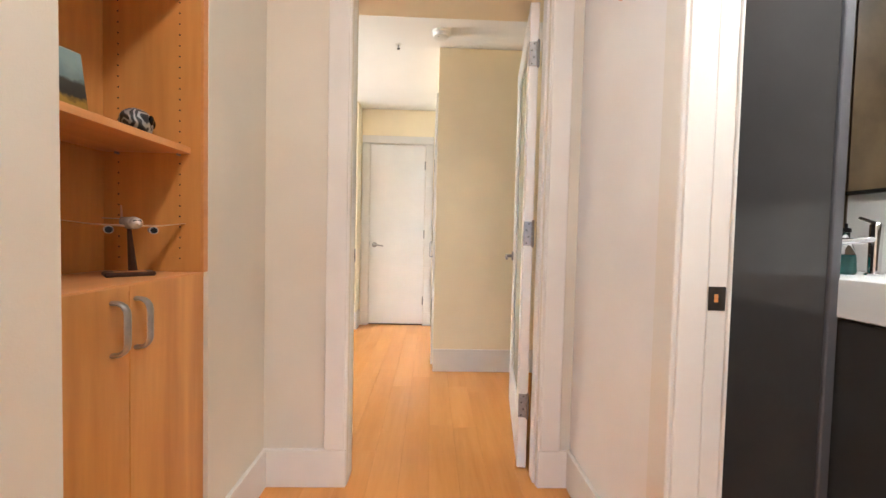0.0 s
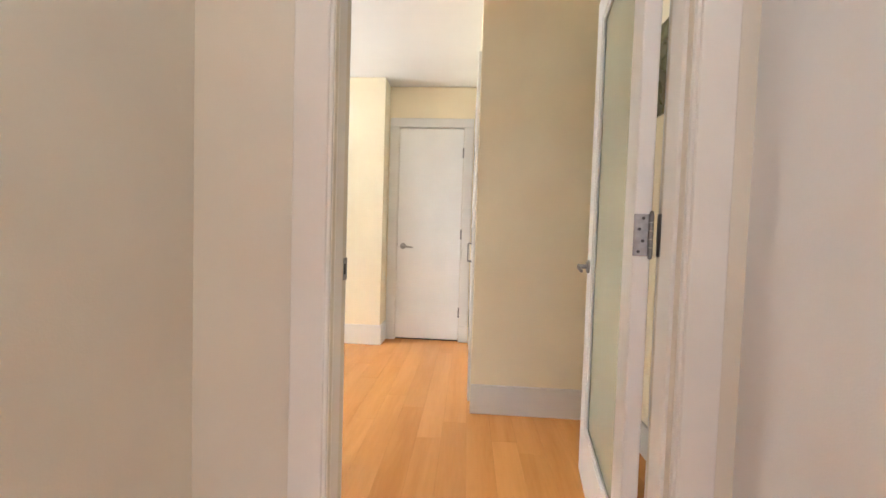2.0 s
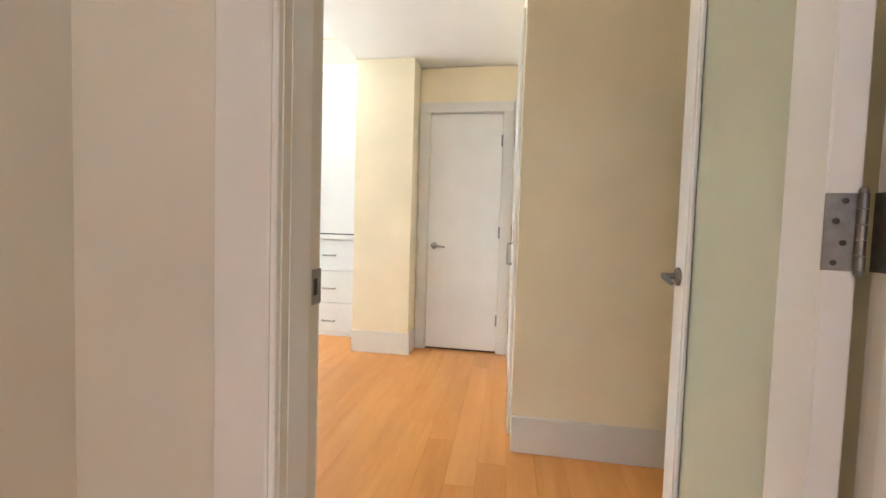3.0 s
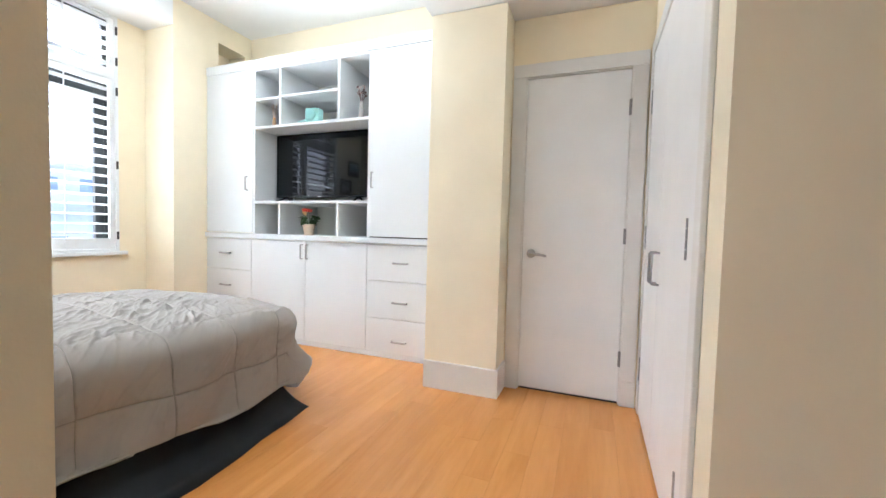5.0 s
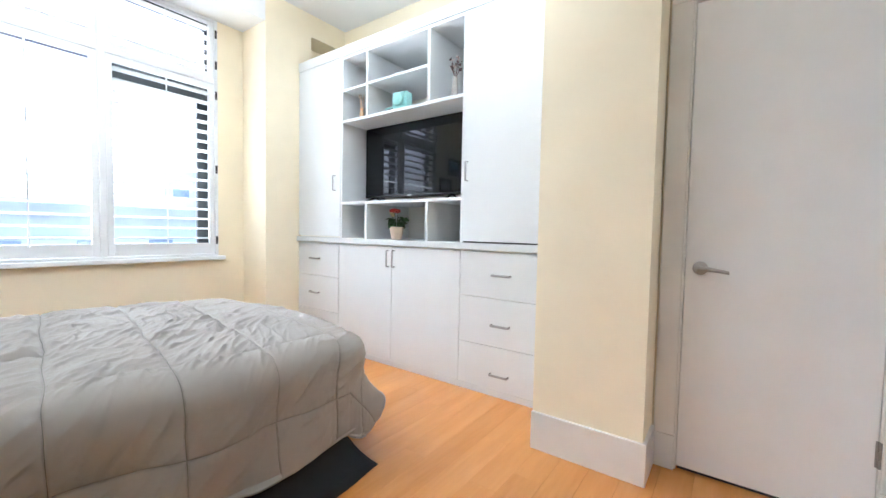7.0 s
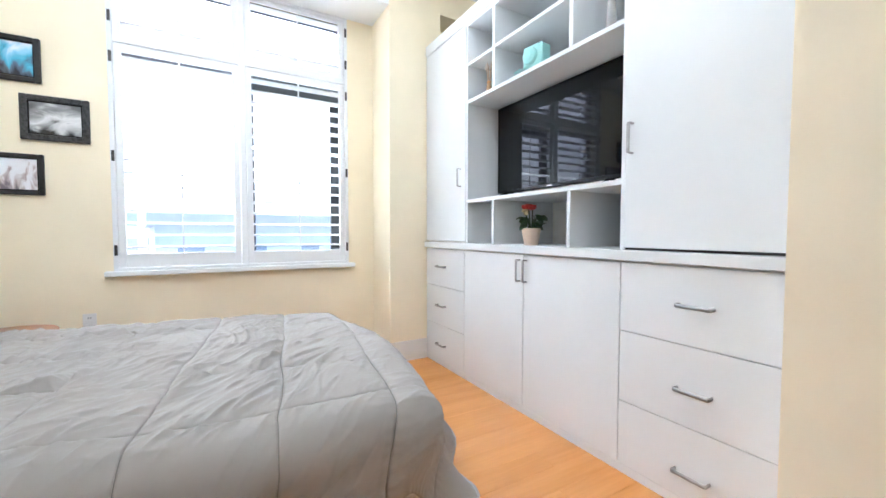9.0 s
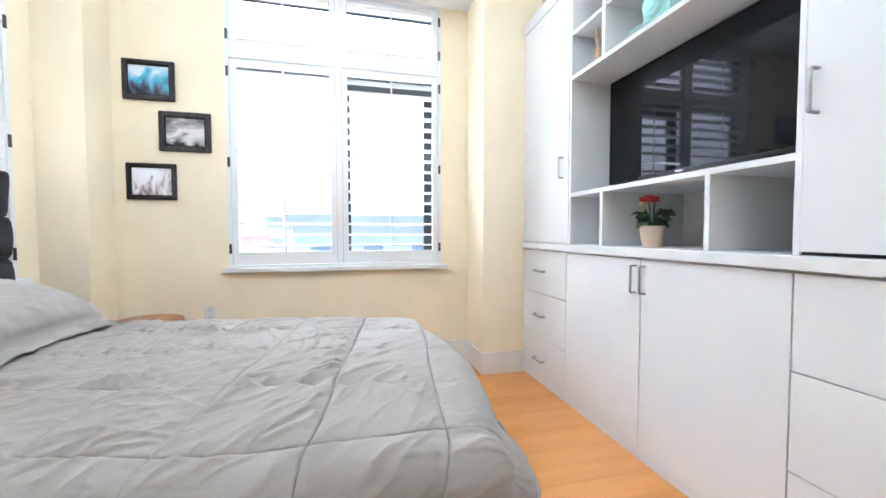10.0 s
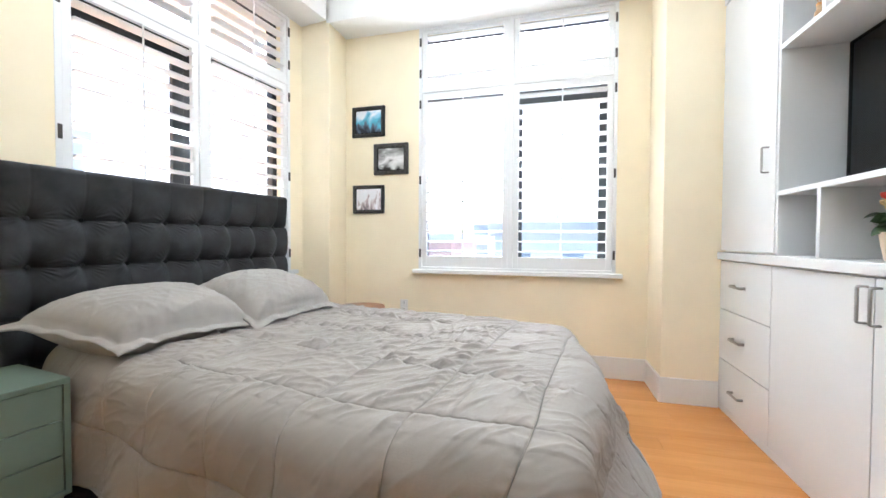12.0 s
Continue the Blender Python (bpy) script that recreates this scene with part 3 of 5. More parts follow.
# ---- built-in cabinet wall ----
XA, XZ = XPIL + 0.001, XB0 - 0.001
X1, X2, XM, XR3 = -3.322, -2.018, -2.672, -1.352
KICK, WT0, WT1, UP0, UP1, TOP = 0.042, 0.972, 1.018, 1.028, 2.590, 2.676
BACK = YN - 0.004


def front(parent, name, x0, x1, z0, z1, y=YC):
    return part(name, boxes((x0 + 0.0022, x1 - 0.0022, y, y + 0.019, z0 + 0.0022, z1 - 0.0022), bevel=0.0012), CABINET, parent)


def carcass(parent, x0, x1, z0, z1, y0=YC + 0.026):
    return part("body", boxes((x0 + 0.0005, x0 + 0.018, y0, BACK, z0, z1), (x1 - 0.018, x1 - 0.0005, y0, BACK, z0, z1), (x0 + 0.018, x1 - 0.018, y0, BACK, z0, z0 + 0.018), (x0 + 0.018, x1 - 0.018, y0, BACK, z1 - 0.018, z1), (x0 + 0.018, x1 - 0.018, BACK - 0.008, BACK, z0 + 0.018, z1 - 0.018)), INSIDE, parent)


for x0, x1, hx, hz in ((XA, X1, -3.655, (0.818, 0.497, 0.176)), (X2, XR3, -1.690, (0.812, 0.480, 0.152))):
    unit = thing("drawer_cabinet", pose(0, 0, 0), "white built-in cabinet unit with three drawers", "cabinet", group="built-in cabinet units")
    carcass(unit, x0, x1, KICK, WT0 - 0.001)
    for (z0, z1), hh in zip(((0.655, WT0 - 0.006), (0.334, 0.655), (KICK, 0.334)), hz):
        dr = front(unit, "drawer", x0, x1, z0, z1)
        pull(dr, (hx, YC - 0.001, hh), (1, 0, 0), 0.128, (0, -1, 0), 0.0048, 0.03, corner=0.006, wide=1.7)
unit = thing("base_cabinet", pose(0, 0, 0), "white built-in base cabinet with two doors", "cabinet", group="built-in cabinet units")
carcass(unit, X1, X2, KICK, WT0 - 0.001)
for x0, x1, hx in ((X1, XM, XM - 0.032), (XM, X2, XM + 0.028)):
    dr = front(unit, "door", x0, x1, KICK, WT0 - 0.006)
    pull(dr, (hx, YC - 0.001, 0.868), (0, 0, 1), 0.128, (0, -1, 0), 0.0048, 0.03, corner=0.006, wide=1.7)
pl = thing("cabinet_plinth", pose(0, 0, 0), "white plinth board under the cabinets", "plinth")
part("board", boxes((XA, XZ, YC + 0.004, YC + 0.02, 0, KICK - 0.001), bevel=0.001), CABINET, pl)
fl = thing("cabinet_filler", pose(0, 0, 0), "white filler strip between cabinets and pillar", "filler strip")
part("strip", boxes((XR3 + 0.001, XZ, YC + 0.001, YC + 0.02, KICK, WT0 - 0.001), bevel=0.001), CABINET, fl)
part("strip", boxes((XR3 + 0.001, XZ, YC + 0.001, YC + 0.02, WT1 + 0.001, UP1), bevel=0.001), CABINET, fl)
wt = thing("worktop", pose(0, 0, 0), "long white worktop across the cabinets", "worktop")
part("slab", boxes((XA - 0.0, XZ, YC - 0.022, BACK, WT0, WT1), bevel=0.003), CABINET, wt)
for x0, x1, hx, hz in ((XA, -3.308, -3.375, 1.505), (-2.006, XR3, -1.972, 1.507)):
    unit = thing("wall_cabinet", pose(0, 0, 0), "tall white upper cabinet with one shut door", "cabinet", group="built-in cabinet units")
    carcass(unit, x0, x1, WT1 + 0.001, UP1)
    dr = front(unit, "door", x0, x1, UP0, UP1)
    if x0 > XM:
        # near-black strip put in the open gap to paint its shade
        part("shadow_gap", boxes((x0 + 0.002, x1 - 0.002, YC + 0.010, YC + 0.0255, WT1 + 0.0015, UP0 + 0.001)), DARKGAP, unit, "dark strip drawn for the shade in the gap under the door")
    pull(dr, (hx, YC - 0.001, hz), (0, 0, 1), 0.128, (0, -1, 0), 0.0048, 0.03, corner=0.006, wide=1.7)
sh = thing("open_shelf_unit", pose(0, 0, 0), "white open shelf unit with a niche for the television", "shelf unit", group="built-in cabinet units")
SX0, SX1, SY0, SY1 = -3.307, -2.007, YC + 0.004, BACK
part("side_panel", boxes((SX0, SX0 + 0.02, SY0, SY1, WT1 + 0.001, UP1), bevel=0.001), CABINET, sh)
part("side_panel", boxes((SX1 - 0.02, SX1, SY0, SY1, WT1 + 0.001, UP1), bevel=0.001), CABINET, sh)
part("back_panel", boxes((SX0 + 0.02, SX1 - 0.02, SY1 - 0.01, SY1, WT1 + 0.001, UP1)), INSIDE, sh)
part("top_panel", boxes((SX0 + 0.02, SX1 - 0.02, SY0, SY1 - 0.01, UP1 - 0.022, UP1), bevel=0.001), CABINET, sh)
part("shelf", boxes((SX0 + 0.02, SX1 - 0.02, SY0, SY1 - 0.01, 2.022, 2.046), bevel=0.001), CABINET, sh)
part("shelf", boxes((SX0 + 0.02, SX1 - 0.02, SY0, SY1 - 0.01, 1.312, 1.336), bevel=0.001), CABINET, sh)
for x in (-2.985, -2.332):
    part("divider", boxes((x - 0.012, x + 0.012, SY0, SY1 - 0.01, 2.047, UP1 - 0.0225), bevel=0.001), CABINET, sh)
    part("divider", boxes((x - 0.012, x + 0.012, SY0, SY1 - 0.01, WT1 + 0.002, 1.3115), bevel=0.001), CABINET, sh)
part("shelf", boxes((SX0 + 0.0205, -2.9975, SY0 + 0.003, SY1 - 0.01, 2.292, 2.312), bevel=0.001), CABINET, sh)
part("shelf", boxes((-2.9725, -2.3445, SY0 + 0.003, SY1 - 0.01, 2.298, 2.318), bevel=0.001), CABINET, sh)
tf = thing("cabinet_fascia", pose(0, 0, 0), "white fascia board along the top of the cabinets", "fascia")
part("board", boxes((XA, XZ, YC - 0.006, YC + 0.018, UP1 + 0.002, TOP), bevel=0.002), CABINET, tf)
part("top", boxes((XA, XZ, YC + 0.0185, BACK, UP1 + 0.002, UP1 + 0.02)), CABINET, tf)

# television
SCREEN = paint("tv_screen", (0.006, 0.007, 0.009), 0.04, 0.05, 4.0, 0.0, 100, spec=0.28)
tv = thing("television", pose(-2.722, 5.20, 1.3365) @ Matrix.Diagonal((1.055, 1.0, 1.012, 1.0)), "flat black television standing on the shelf, switched off", "television")
part("housing", boxes((-0.508, 0.508, 0.012, 0.045, 0.05, 0.668), (-0.40, 0.40, 0.045, 0.075, 0.12, 0.50), bevel=0.004), BLACK, tv)
part("bezel", boxes((-0.508, -0.497, 0, 0.012, 0.05, 0.668), (0.497, 0.508, 0, 0.012, 0.05, 0.668), (-0.497, 0.497, 0, 0.012, 0.657, 0.668), (-0.497, 0.497, -0.001, 0.012, 0.05, 0.070), bevel=0.0015), BLACK, tv)
part("screen", boxes((-0.497, 0.497, 0.005, 0.0115, 0.070, 0.657)), SCREEN, tv, "glossy dark screen")
part("badge", boxes((-0.022, 0.022, -0.003, -0.0005, 0.054, 0.064)), STEEL, tv, "small silver badge")
for x in (-0.40, 0.40):
    ft = bmesh.new()
    for y in (-0.10, 0.14):
        rod(ft, (x, 0.03, 0.055), (x + (0.03 if x > 0 else -0.03), y, 0.006), 0.008, 8)
        box(ft, x + (0.03 if x > 0 else -0.03) - 0.012, x + (0.03 if x > 0 else -0.03) + 0.012, y - 0.015, y + 0.015, 0, 0.008)
    part("foot", ft, BLACK, tv)


# ---- bed ----
B0 = south(1.13)
BED = pose(B0[0], B0[1], 0, 0, 0, -SKEW)
bed = thing("bed", BED, "double bed with a tufted charcoal velvet headboard and black skirt", "bed")


def headboard_mesh():
    """Padded panel: cushions between deep buttons, creases along the rows."""
    W, Z0, Z1, NU, NZ = 0.80, 0.28, 1.418, 360, 260
    cols = [-0.7 + 0.2 * k for k in range(8)]
    rows = [0.511, 0.733, 0.955, 1.177]
    bm = bmesh.new()
    grid = []
    for j in range(NZ + 1):
        z = Z0 + (Z1 - Z0) * j / NZ
        line = []
        for i in range(NU + 1):
            u = -W + 2 * W * i / NU
            du = min(abs(u - c) for c in cols)
            dz = min(abs(z - r) for r in rows)
            top = z > rows[-1]
            fu = min(1.0, du / 0.1)
            fz = min(1.0, dz / (0.111 if not top else 0.16))
            wob = noise.noise(Vector((u * 6, z * 6, 3.0))) * 0.004 + noise.noise(Vector((u * 24, z * 24, 9.0))) * 0.0012
            r = math.hypot(du, dz)
            swirl = noise.noise(Vector((u * 5, z * 5, 0)))
            swell = 0.024 * (1 - (1 - fu) ** 2) * (0.35 + 0.65 * (1 - (1 - fz) ** 2)) if not top else 0.015 * fz * (1 - 0.35 * math.exp(-((du / 0.03) ** 2)))
            button = 0.042 * math.exp(-((r / 0.036) ** 1.25))
            row = 0.013 * math.exp(-dz / 0.010) + 0.006 * math.exp(-((dz / 0.0032) ** 2))
            column = 0.012 * math.exp(-((du / 0.028) ** 2)) * math.exp(-((dz / 0.07) ** 2)) + (0.0035 * math.exp(-((du / 0.005) ** 2)) if top else 0.0)
            # drawn pleats that fan out from each button
            fan = math.atan2(dz, du + 0.004)
            pleat = 0.0058 * math.sin(26 * fan + 4 * swirl) * math.exp(-(((r - 0.055) / 0.036) ** 2)) * math.exp(-((fan / 0.7) ** 2))
            eu, ez = min(1, (W - abs(u)) / 0.03), min(1, (Z1 - z) / 0.03)
            edge = 0.024 * (1 - math.sqrt(max(0.0, 1 - (1 - eu) ** 2))) + 0.024 * (1 - math.sqrt(max(0.0, 1 - (1 - ez) ** 2)))
            line.append(bm.verts.new((u, 0.150 + swell - button - row - column - edge + wob + pleat, z)))
        grid.append(line)
    for j in range(NZ):
        for i in range(NU):
            bm.faces.new((grid[j][i], grid[j][i + 1], grid[j + 1][i + 1], grid[j + 1][i]))
    rim = [grid[0][i] for i in range(NU + 1)] + [grid[j][NU] for j in range(1, NZ + 1)] + [grid[NZ][i] for i in range(NU - 1, -1, -1)] + [grid[j][0] for j in range(NZ - 1, 0, -1)]
    back = [bm.verts.new((v.co.x, 0.045, v.co.z)) for v in rim]
    for k in range(len(rim)):
        bm.faces.new((rim[k], rim[(k + 1) % len(rim)], back[(k + 1) % len(rim)], back[k]))
    bm.faces.new(back)
    return bm, cols, rows


bm, cols, rows = headboard_mesh()
hb = part("headboard", bm, VELVET, bed, "tufted charcoal velvet headboard", smooth=True)
for c in cols:
    for r in rows[1:]:
        bt = bmesh.new()
        bmesh.ops.create_uvsphere(bt, u_segments=12, v_segments=8, radius=0.011, matrix=Matrix.Translation((c, 0.106, r)) @ Matrix.Diagonal((1, 0.5, 1, 1)))
        part("button", bt, VELVET, hb, smooth=True)
for x in (-0.72, 0.72):
    part("leg", boxes((x - 0.04, x + 0.04, 0.05, 0.10, 0, 0.279), bevel=0.004), VELVET, bed)
MV = 2.31
part("box_spring", boxes((-0.64, 0.64, 0.17, MV, 0.12, 0.33), bevel=0.02), SKIRTCLOTH, bed)
part("mattress", boxes((-0.66, 0.62, 0.17, MV, 0.331, 0.565), bevel=0.06), PILLOWCLOTH, bed)
for x in (-0.6, 0.6):
    for y in (0.3, 2.1):
        part("leg", boxes((x - 0.03, x + 0.03, y - 0.03, y + 0.03, 0, 0.119), bevel=0.003), BLACK, bed)


def skirt_mesh():
    """Pressed cloth sloping out from the box spring to a straight hem on the floor, mitred at the foot."""
    bm = bmesh.new()
    N = 60
    top = [(-0.65, 0.2 + (MV - 0.19) * k / N) for k in range(N)] + [(-0.65 + 1.3 * k / N, MV + 0.012) for k in range(N)] + [(0.65, MV + 0.012 - (MV - 0.19) * k / N) for k in range(N + 1)]
    low = [(-0.77, 0.2 + 2.27 * k / N) for k in range(N)] + [(-0.77 + 1.57 * k / N, 2.47) for k in range(N)] + [(0.80 + 0.26 * min(2.27 * k / N, 0.75, max(-0.05, 1.75 - 2.27 * k / N)), 2.47 - 2.27 * k / N) for k in range(N + 1)]
    rings = []
    for j in range(11):
        f = j / 10
        ring = []
        for k, (a_, b_) in enumerate(zip(top, low)):
            nx, ny = (-1, 0) if k < N else ((0, 1) if k < 2 * N else (1, 0))
            corner = min(1.0, min(abs(k - N), abs(k - 2 * N)) / 6)
            g = f ** 2.2
            w = corner * f * (1 - 0.6 * f) * (0.012 * math.sin(k * 0.62) + 0.022 * noise.noise(Vector((k * 0.11, f * 1.5, 1))))
            ring.append(bm.verts.new((a_[0] + (b_[0] - a_[0]) * g + nx * w, a_[1] + (b_[1] - a_[1]) * g + ny * w, 0.36 * (1 - f) ** 1.1 + 0.005)))
        rings.append(ring)
    for lo, hi in zip(rings, rings[1:]):
        for k in range(len(top) - 1):
            bm.faces.new((lo[k], lo[k + 1], hi[k + 1], hi[k]))
    return bm


sk = part("bed_skirt", skirt_mesh(), SKIRTCLOTH, bed, "black cloth bed skirt reaching the floor", smooth=True)
sk.modifiers.new("thickness", "SOLIDIFY").thickness = 0.004

HALF, FOOT, HEAD, DROP, QTOP = 0.705, MV - 0.02, 0.22, 0.40, 0.625


SEAM_P = [0.65 + 0.365 * k for k in range(-6, 4)]
SEAM_Q = [2.33 + 0.315 * k for k in range(-8, 4)]


def patch(u, seams, step):
    """Nearest seam's distance and the number of the quilt square."""
    t = (u - seams[0]) / step
    return abs(t - round(t)) * step, int(math.floor(t))


def ridge(x, y, z, power):
    return (1 - min(1.0, abs(noise.noise(Vector((x, y, z)))) * 1.6)) ** power


def crease_plan():
    """Single drawn creases in the cloth: place, lie, half length, width, height and bend, filed by squares of 0.1 m."""
    rng = random.Random(23)
    cells = {}
    for k in range(1700):
        p, q = rng.uniform(-1.1, 1.15), rng.uniform(0.25, 2.7)
        on_top = abs(p) < HALF and q < FOOT
        keep = (0.30 + 0.70 * min(1.0, max(0.0, (2.3 - q) / 0.9))) * (0.55 + 0.9 * noise.noise(Vector((p * 2.6, q * 2.6, 4.4)))) if on_top else 0.16
        if rng.random() > keep * 1.5:
            continue
        if rng.random() < 0.45:
            # many start at a stitched seam
            if rng.random() < 0.5:
                q = SEAM_Q[0] + round((q - SEAM_Q[0]) / 0.315) * 0.315 + rng.choice((-1, 1)) * rng.uniform(0.01, 0.04)
            else:
                p = SEAM_P[0] + round((p - SEAM_P[0]) / 0.365) * 0.365 + rng.choice((-1, 1)) * rng.uniform(0.01, 0.04)
        th = -0.72 + 0.9 * noise.noise(Vector((p * 1.3, q * 1.3, 8.8))) + rng.gauss(0, 0.22)
        half = rng.uniform(0.03, 0.12) if rng.random() < 0.7 else rng.uniform(0.1, 0.2)
        row = (p, q, math.cos(th), math.sin(th), half, rng.uniform(0.0035, 0.0065), rng.uniform(0.0055, 0.0125) * (1.0 if on_top else 0.6), rng.uniform(-0.9, 0.9))
        reach = half + 0.03
        for i in range(math.floor((p - reach) * 10), math.floor((p + reach) * 10) + 1):
            for j in range(math.floor((q - reach) * 10), math.floor((q + reach) * 10) + 1):
                cells.setdefault((i, j), []).append(row)
    return cells


CREASES = crease_plan()


def creased(p, q):
    """Height of the creases: steep on one flank, soft on the other."""
    total = 0.0
    for cp, cq, c, s, half, w, h, bend in CREASES.get((math.floor(p * 10), math.floor(q * 10)), ()):
        x, y = p - cp, q - cq
        a = x * c + y * s
        if abs(a) < half:
            b = y * c - x * s + bend * a * a
            if abs(b) < 0.05:
                f = 1 - (a / half) ** 2
                total += h * f * math.exp(-abs(b) / (w if b > 0 else 2.4 * w))
    return total


def quilt_point(p, q):
    """Cloth coordinates to bed coordinates: flat on top, rounded over the edges, hanging below."""
    su, iu = patch(p, SEAM_P, 0.365)
    sv, iv = patch(q, SEAM_Q, 0.315)
    s = min(su, sv)
    # wavering seams and long folds in the lie of the cloth
    warp = noise.noise(Vector((p * 2.1, q * 2.1, 3.3)))
    p0, q0 = p, q
    p = p + 0.012 * noise.noise(Vector((p * 3, q * 3, 2.2))) + 0.004 * noise.noise(Vector((p * 11, q * 11, 6.2)))
    q = q + 0.014 * noise.noise(Vector((p * 3, q * 3, 7.7))) + 0.004 * noise.noise(Vector((p * 11, q * 11, 1.2)))
    ox = max(0.0, abs(p) - HALF) * (1 if p > 0 else -1)
    ease = min(1.0, max(0.0, (p + 0.75) / 0.8))
    foot = FOOT - 0.05 + 0.155 * ease * ease * (3 - 2 * ease)
    oy = max(0.0, q - foot)
    d = math.hypot(ox, oy)
    x, y = max(-HALF, min(HALF, p)), min(q, foot)
    late = min(1.0, max(0.0, (q - 1.2) / 1.0))
    drop = DROP + ((0.20 * max(0.0, 1 - q / 2.0) + 0.09 * late * late * (3 - 2 * late)) if p > 0 else 0.0) + 0.014 * noise.noise(Vector((p * 2.2, q * 2.2, 5)))
    if ox > 0 and oy > 0:
        drop += 0.14 * (ox * oy) ** 2 / d ** 4
    d = min(d, drop)
    R = 0.12
    arc = R * math.pi / 2
    if d <= 0:
        h, v = 0.0, 0.0
        nx, ny = 0.0, 0.0
        lift = 1.0
    else:
        k = math.hypot(ox, oy)
        nx, ny = ox / k, oy / k
        if d < arc:
            h, v = R * math.sin(d / R), R * (1 - math.cos(d / R))
        else:
            h, v = R + (0.06 + 0.44 * ny ** 6) * (d - arc), R + (d - arc) * (1 - 0.10 * ny * ny)
        lift = max(0.0, math.cos(min(d / R, math.pi / 2)))
    crown = 0.035 * (1 - (p / 1.1) ** 2) - 0.02 * max(0.0, (q - 1.7)) * max(0.0, 1 - d * 2)
    # filling between the stitched seams
    puff = 0.0030 * (1 - math.exp(-s / 0.0035)) + 0.009 * (1 - math.exp(-su / 0.07)) * (1 - math.exp(-sv / 0.07))
    dip = -0.0035 * math.exp(-(s / 0.0022) ** 2)
    # drawn folds, each square with a lie of its own
    rnd = noise.noise(Vector((iu * 3.7 + 0.3, iv * 5.1 + 0.7, 0.5)))
    th = -0.72 + 0.55 * rnd + 0.35 * warp
    c_, s_ = math.cos(th), math.sin(th)
    a, b = p0 * c_ + q0 * s_, -p0 * s_ + q0 * c_
    hold = 0.25 + 0.75 * min(1.0, s / 0.02)
    calm = 0.45 + 0.55 * min(1.0, max(0.0, (2.45 - q0) / 1.1))
    rough_ = max(0.0, 0.55 + 1.3 * noise.noise(Vector((p0 * 2.3 + 3, q0 * 2.3, 6.0))))
    mess = calm * (0.35 + 0.75 * rough_) * (0.45 if abs(p0) > HALF + 0.04 else 1.0)
    folds = 0.012 * ridge(a * 1.7 + 0.5 * warp, b * 7.5 + 0.6 * warp, iu * 1.7 + iv, 7) + 0.0085 * ridge(a * 2.6 - warp, b * 15.0, 4.1 + iu + iv, 6)
    fine = 0.0035 * ridge(a * 3.6 + warp, b * 27.0, 8.3 + iv, 6) + 0.002 * ridge(a * 6.0 + b * 3.0, b * 44.0 - a * 9, 2.7 + iu, 5)
    # puckers running out from the stitching
    along = q0 if su < sv else p0
    pucker = 0.0014 * math.exp(-s / 0.022) * (1 - math.exp(-s / 0.004)) * (math.sin(along * 170 + 8 * warp + 3 * rnd) + noise.noise(Vector((along * 60, s * 20, 9.0))))
    off = puff + dip + min(1.0, s / 0.03) * creased(p0, q0) + hold * mess * (folds + fine * (0.6 + 0.4 * lift)) + pucker - 0.008
    vx, vy, vz = x + nx * h, y + ny * h, QTOP - 0.03 + crown - v
    hang = max(0.0, min(1.0, (d - arc) / 0.15)) if d > arc else 0.0
    flare = 0.020 * math.sin(p * 8 + q * 11 + 2 * warp) * hang
    side = 1 - lift
    if vx > 0:
        vx *= 0.855 + 0.145 * min(1.0, max(0.0, vy - 0.3) / 1.4)
    if vx > 0.3 and vy > 1.9:
        near = min(1.0, (vx - 0.3) / 0.3) * min(1.0, (vy - 1.9) / 0.4)
        vx, vy = vx - 0.085 * near, vy - 0.05 * near * min(1.0, v / 0.2)
    return (vx + nx * (off + flare) * side, vy + ny * (off + flare) * side, vz + off * lift)


def quilt_lines(lo, hi, seams, step, pitch=0.0045):
    """Grid lines that lie close together at each seam."""
    near = [0.0, 0.0016, 0.0034, 0.0058, 0.0095]
    far = [0.0095 + (step - 0.019) * k / round((step - 0.019) / pitch) for k in range(1, round((step - 0.019) / pitch))]
    cell = near + far + [step - n for n in reversed(near[1:])]
    every = [c + u for c in seams for u in cell]
    return [lo] + [u for u in every if lo + 0.001 < u < hi - 0.001] + [hi]


def quilt_mesh():
    ps = quilt_lines(-HALF - DROP - 0.03, HALF + DROP + 0.24, SEAM_P, 0.365)
    qs = quilt_lines(HEAD, FOOT + DROP + 0.15, SEAM_Q, 0.315)
    bm = bmesh.new()
    g = [[bm.verts.new(quilt_point(p, q)) for p in ps] for q in qs]
    for lo, hi in zip(g, g[1:]):
        for i in range(len(ps) - 1):
            bm.faces.new((lo[i], lo[i + 1], hi[i + 1], hi[i]))
    bmesh.ops.remove_doubles(bm, verts=bm.verts, dist=0.0006)
    return bm


